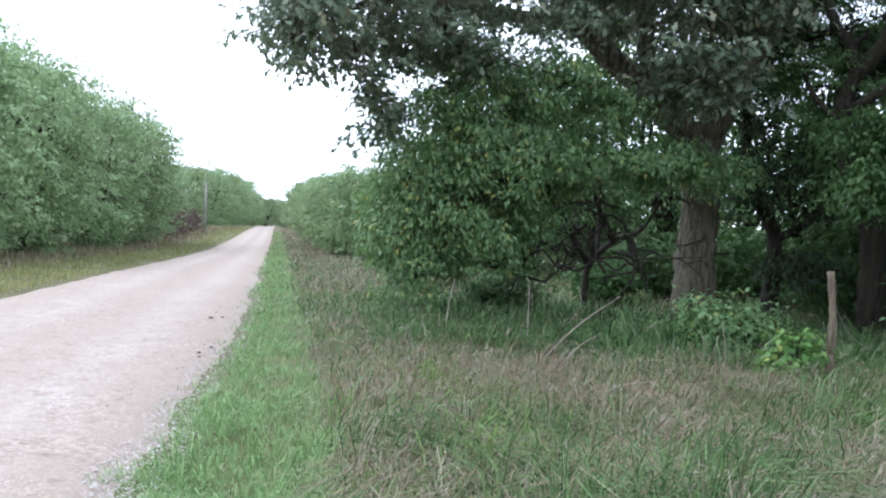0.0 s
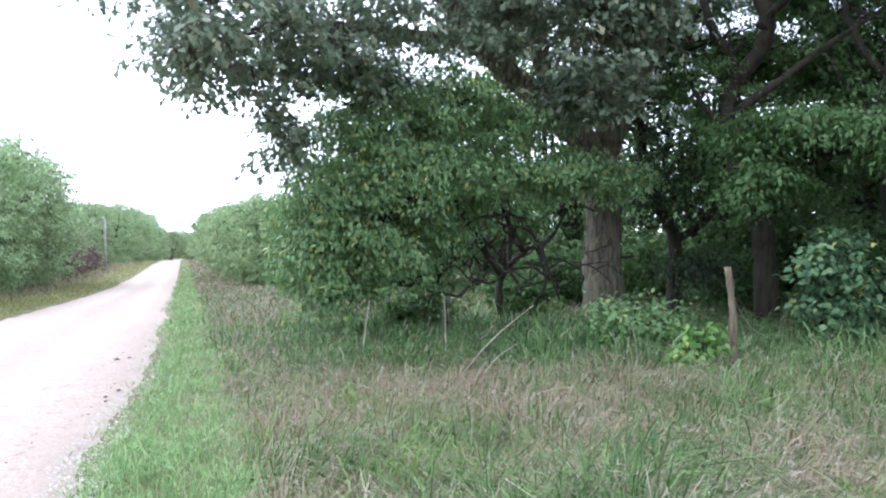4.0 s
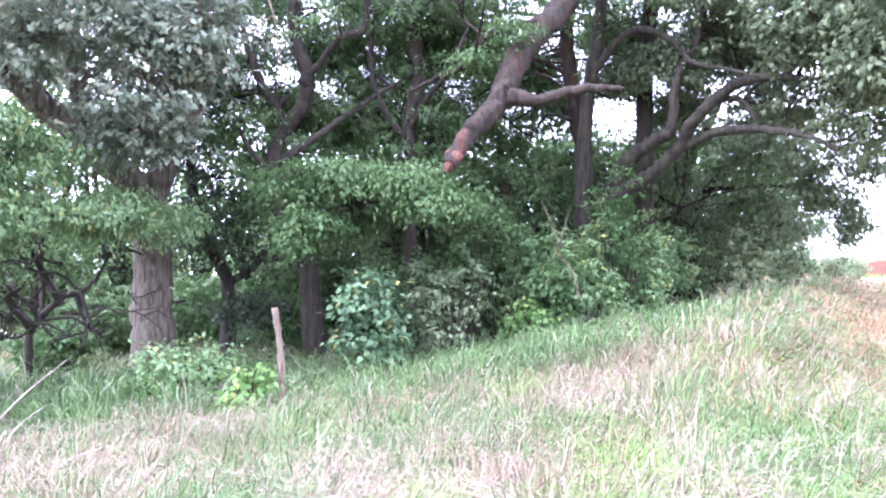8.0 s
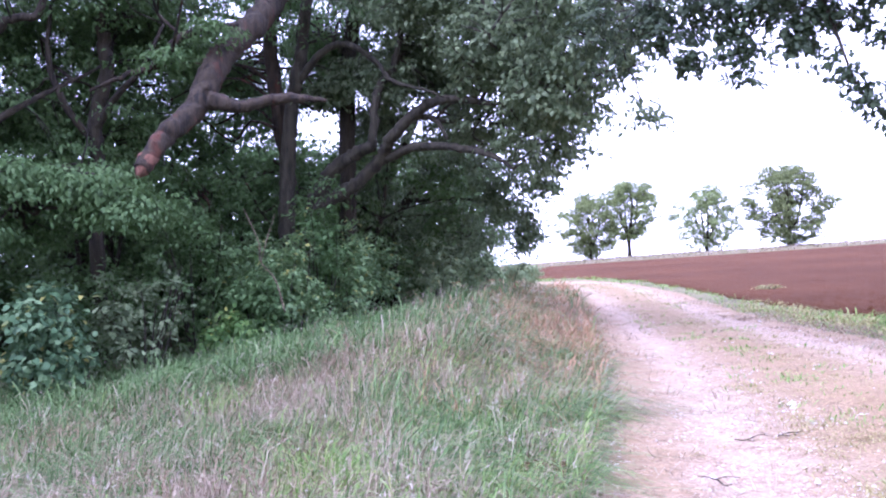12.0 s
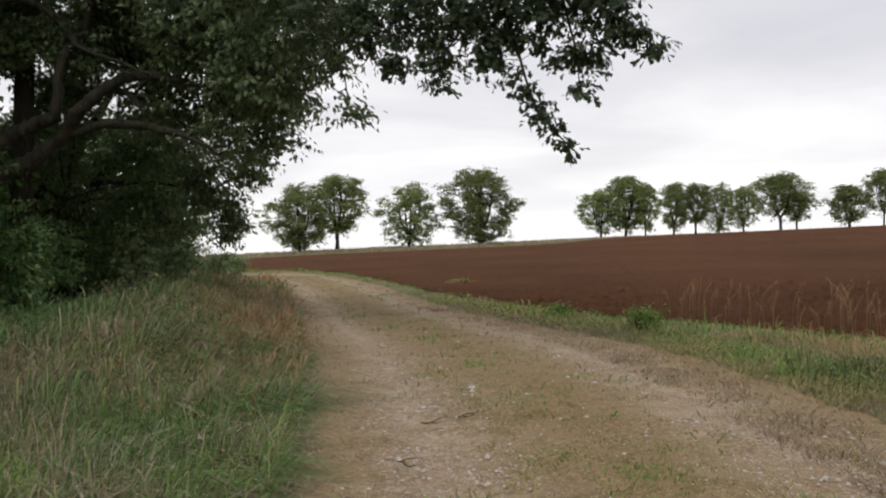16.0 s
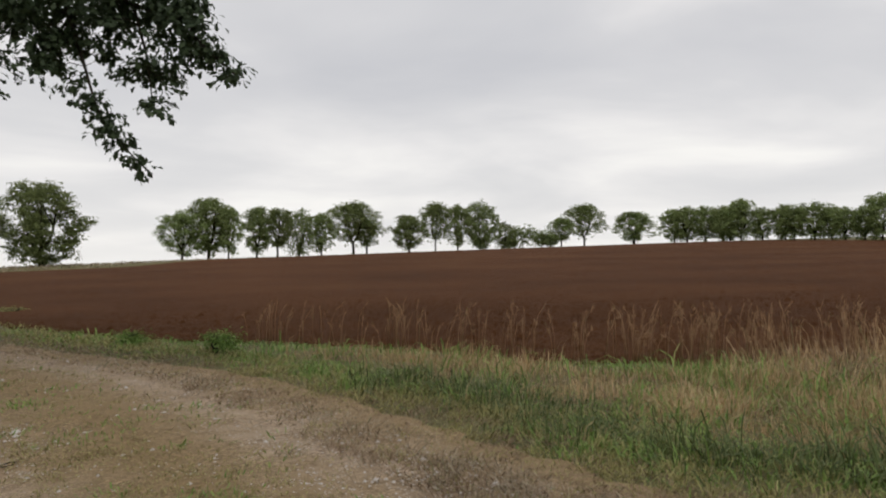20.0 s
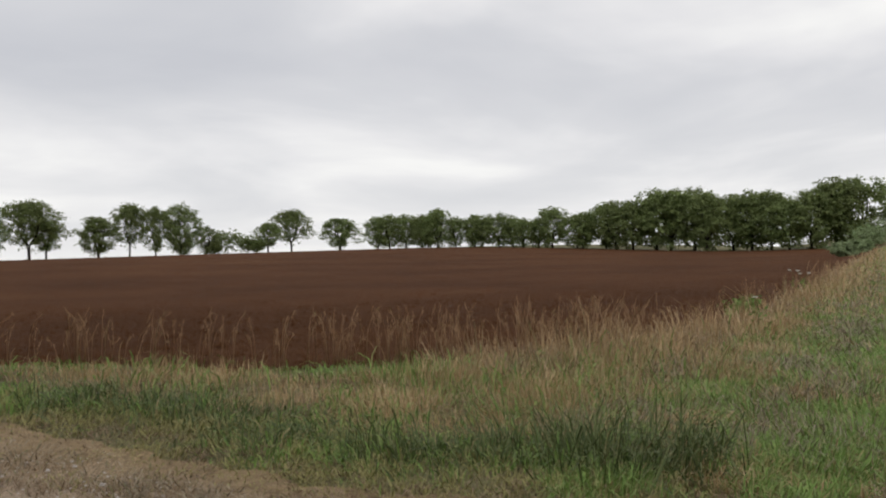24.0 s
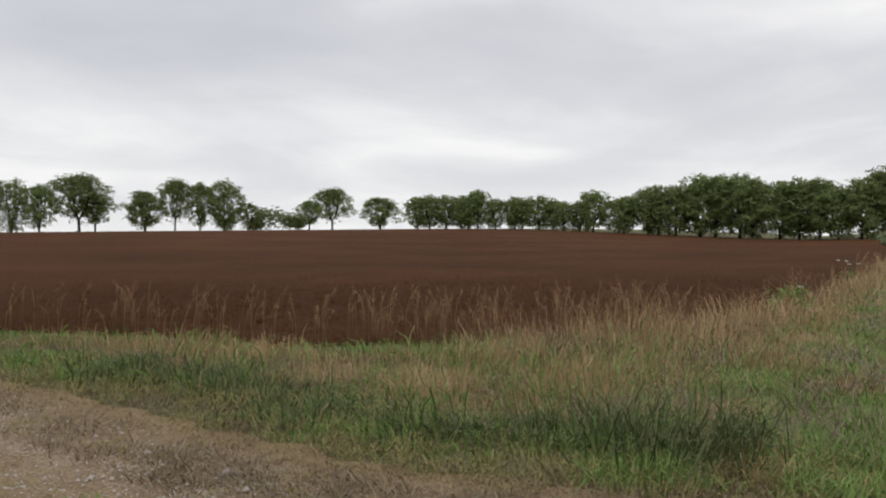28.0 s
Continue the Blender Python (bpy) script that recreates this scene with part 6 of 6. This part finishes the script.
def shoulder_gravel():
    """Coarse loose gravel thrown to the edge of the road."""
    rng = np.random.RandomState(335)
    x, y, r = scatter(90000, 3.5, 30, 178, 200, 1.5, rng)
    keep = (y < road_near(x) + 0.16) & (y > road_far(x)) & (rng.uniform(0, 1, len(x)) < 0.8 * np.exp(-((y - road_near(x)) / 0.7) ** 2) + 0.06)
    x, y, r = x[keep], y[keep], r[keep]
    octo = np.array([(1, 0, 0), (0, 1, 0), (-1, 0, 0), (0, -1, 0), (0, 0, 0.7), (0, 0, -0.5)])
    tri = np.array([(0, 1, 4), (1, 2, 4), (2, 3, 4), (3, 0, 4)])
    s = 0.0055 * np.exp(rng.normal(0, 0.4, len(x)))
    v = np.stack([x, y, lay(x, y) + 0.016], -1)[:, None] + octo[None] * s[:, None, None] * rng.uniform(0.6, 1.4, (len(x), 6, 1))
    f = (np.arange(len(x))[:, None, None] * 6 + tri[None]).reshape(-1, 3)
    me = mesh_np("shoulder_gravel", v.reshape(-1, 3), f)
    me.materials.append(M_STONE)
    tagged(new("shoulder_gravel", me), "coarse pale gravel along the edge of the road", "stones", kind="stuff")


shoulder_gravel()


def clods():
    """Lumps of turned soil along the near part of the field."""
    rng = np.random.RandomState(340)
    x, y, r = scatter(26000, 8, 34, 2, 100, 1.6, rng)
    keep = on_field(x, y)
    x, y, r = x[keep], y[keep], r[keep]
    octo = np.array([(1, 0, 0), (0, 1, 0), (-1, 0, 0), (0, -1, 0), (0, 0, 0.7), (0, 0, -0.5)])
    tri = np.array([(0, 1, 4), (1, 2, 4), (2, 3, 4), (3, 0, 4)])
    s = 0.026 * np.exp(rng.normal(0, 0.5, len(x))) * np.clip((36 - r) / 14, 0.2, 1)
    v = np.stack([x, y, lay(x, y) + 0.025], -1)[:, None] + octo[None] * s[:, None, None] * rng.uniform(0.6, 1.4, (len(x), 6, 1))
    f = (np.arange(len(x))[:, None, None] * 6 + tri[None]).reshape(-1, 3)
    me = mesh_np("soil_clods", v.reshape(-1, 3), f)
    me.materials.append(M_SOIL)
    tagged(new("soil_clods", me), "crumbled reddish brown clods of tilled soil", "soil", kind="stuff")


clods()


def road_clods():
    """Dark crumbs of mud and turf dropped along the edge of the road."""
    rng = np.random.RandomState(345)
    x = np.concatenate([rng.uniform(-15, -6, 24), rng.uniform(-6.5, -4.6, 8), rng.uniform(14, 34, 9)])
    y = np.concatenate([road_near(x[:24]) - 0.3 - np.abs(rng.normal(0, 0.3, 24)), -0.9 - rng.uniform(0, 1.6, 8), road_near(x[32:]) - 0.15 - np.abs(rng.normal(0, 0.5, 9))])
    pick = rng.randint(0, 5, (len(x), 7))
    hexa = np.array([(1, 0, 0), (0.5, 0.8, 0.1), (-0.5, 0.85, 0), (-1, 0, 0), (-0.5, -0.8, 0.05), (0.5, -0.8, 0), (0.1, 0, 0.55)])
    tri = np.array([(0, 1, 6), (1, 2, 6), (2, 3, 6), (3, 4, 6), (4, 5, 6), (5, 0, 6)])
    s = np.where(x > 0, 0.06, 0.02) * np.exp(rng.normal(0, 0.5, len(x)))
    v = np.stack([x, y, lay(x, y) + 0.03], -1)[:, None] + hexa[None] * s[:, None, None] * (0.7 + 0.12 * pick)[..., None]
    f = (np.arange(len(x))[:, None, None] * 7 + tri[None]).reshape(-1, 3)
    me = mesh_np("road_clods", v.reshape(-1, 3), f)
    me.materials.append(M_MUD)
    tagged(new("road_clods", me), "dark crumbs of mud dropped on the pale road", "mud", kind="stuff")


road_clods()


def soil_hollow(cx, cy, p, q, seed):
    """A worn hollow of bare reddish soil at the foot of the bank, with a crumbled rim."""
    rng = np.random.RandomState(seed)
    rings, around = 6, 20
    ang = np.arange(around) * 2 * np.pi / around
    v = []
    for k in range(rings):
        u = (k + 0.05) / (rings - 1) * 1.25
        r = u * (1 + 0.12 * rng.normal(size=around) * (k > 1))
        x, y = cx + p * r * np.cos(ang), cy + q * r * np.sin(ang)
        v.append(np.stack([x, y, lay(x, y) + 0.035 + 0.03 * u * (1.2 - u) + rng.normal(0, 0.007, around) - 0.08 * (k == rings - 1)], -1))
    i, j = np.meshgrid(np.arange(rings - 1), np.arange(around), indexing="ij")
    n = (j + 1) % around
    f = np.stack([i * around + j, i * around + n, (i + 1) * around + n, (i + 1) * around + j], -1).reshape(-1, 4)
    me = mesh_np("soil_hollow", np.vstack(v), f)
    me.materials.append(M_SOIL)
    tagged(new("soil_hollow", me), "patch of bare reddish soil in the grass beside the track", "soil")


for k, (a, b, p, q) in enumerate(BARE):
    soil_hollow(a, b, p, q, 350 + k)


def dead_twig(x, y, turn, long, seed):
    """A forked dead twig lying on the track."""
    rng = np.random.RandomState(seed)
    c, d = math.cos(turn), math.sin(turn)
    pts = [np.array([x + c * long * u + d * w, y + d * long * u - c * w, lay1(x, y) + 0.035 + 0.012 * math.sin(9 * u)]) for u, w in zip(np.linspace(-0.5, 0.5, 5), rng.normal(0, 0.03, 5))]
    top = thing("dead_twig", pts[0], "dark dead twig lying on the dusty track", "twig", "twigs on the track")
    path = smooth_path(pts, 3)
    part("stem", mesh_np("stem", *tube(path, [0.005, 0.004, 0.002], 5, 0.15, rng)), M_DARKBARK, top)
    for k in (4, 7, 10):
        tip = path[k] + np.array([rng.normal(0, 0.09), rng.normal(0, 0.09), 0.015])
        part("shoot", mesh_np("shoot", *tube([path[k], (path[k] + tip) / 2 + rng.normal(size=3) * 0.01, tip], [0.004, 0.002], 4)), M_DARKBARK, top)


for k, (x, y, turn, long) in enumerate([(0.6, 7.0, 0.5, 0.4), (0.85, 7.15, 1.0, 0.25), (0.25, 5.7, 2.2, 0.2)]):
    dead_twig(x, y, turn, long, 360 + k)
bush("rounded green weed clump at the edge of the tilled field", 69.8, 13.8, 0.24, 0.42, 904, M_GREEN, 0.05, 50, 6, per=8, name="weed", category="weed")
bush("leafy green weed clump beside the farm track", 75.9, 16.3, 0.2, 0.3, 905, M_GREEN, 0.05, 40, 5, per=9, name="weed", category="weed")
bush("low grey-green weed clump in the tilled soil", 83.1, 29.2, 0.45, 0.12, 906, M_STRAW, 0.05, 30, 5, per=7, name="weed", category="weed")
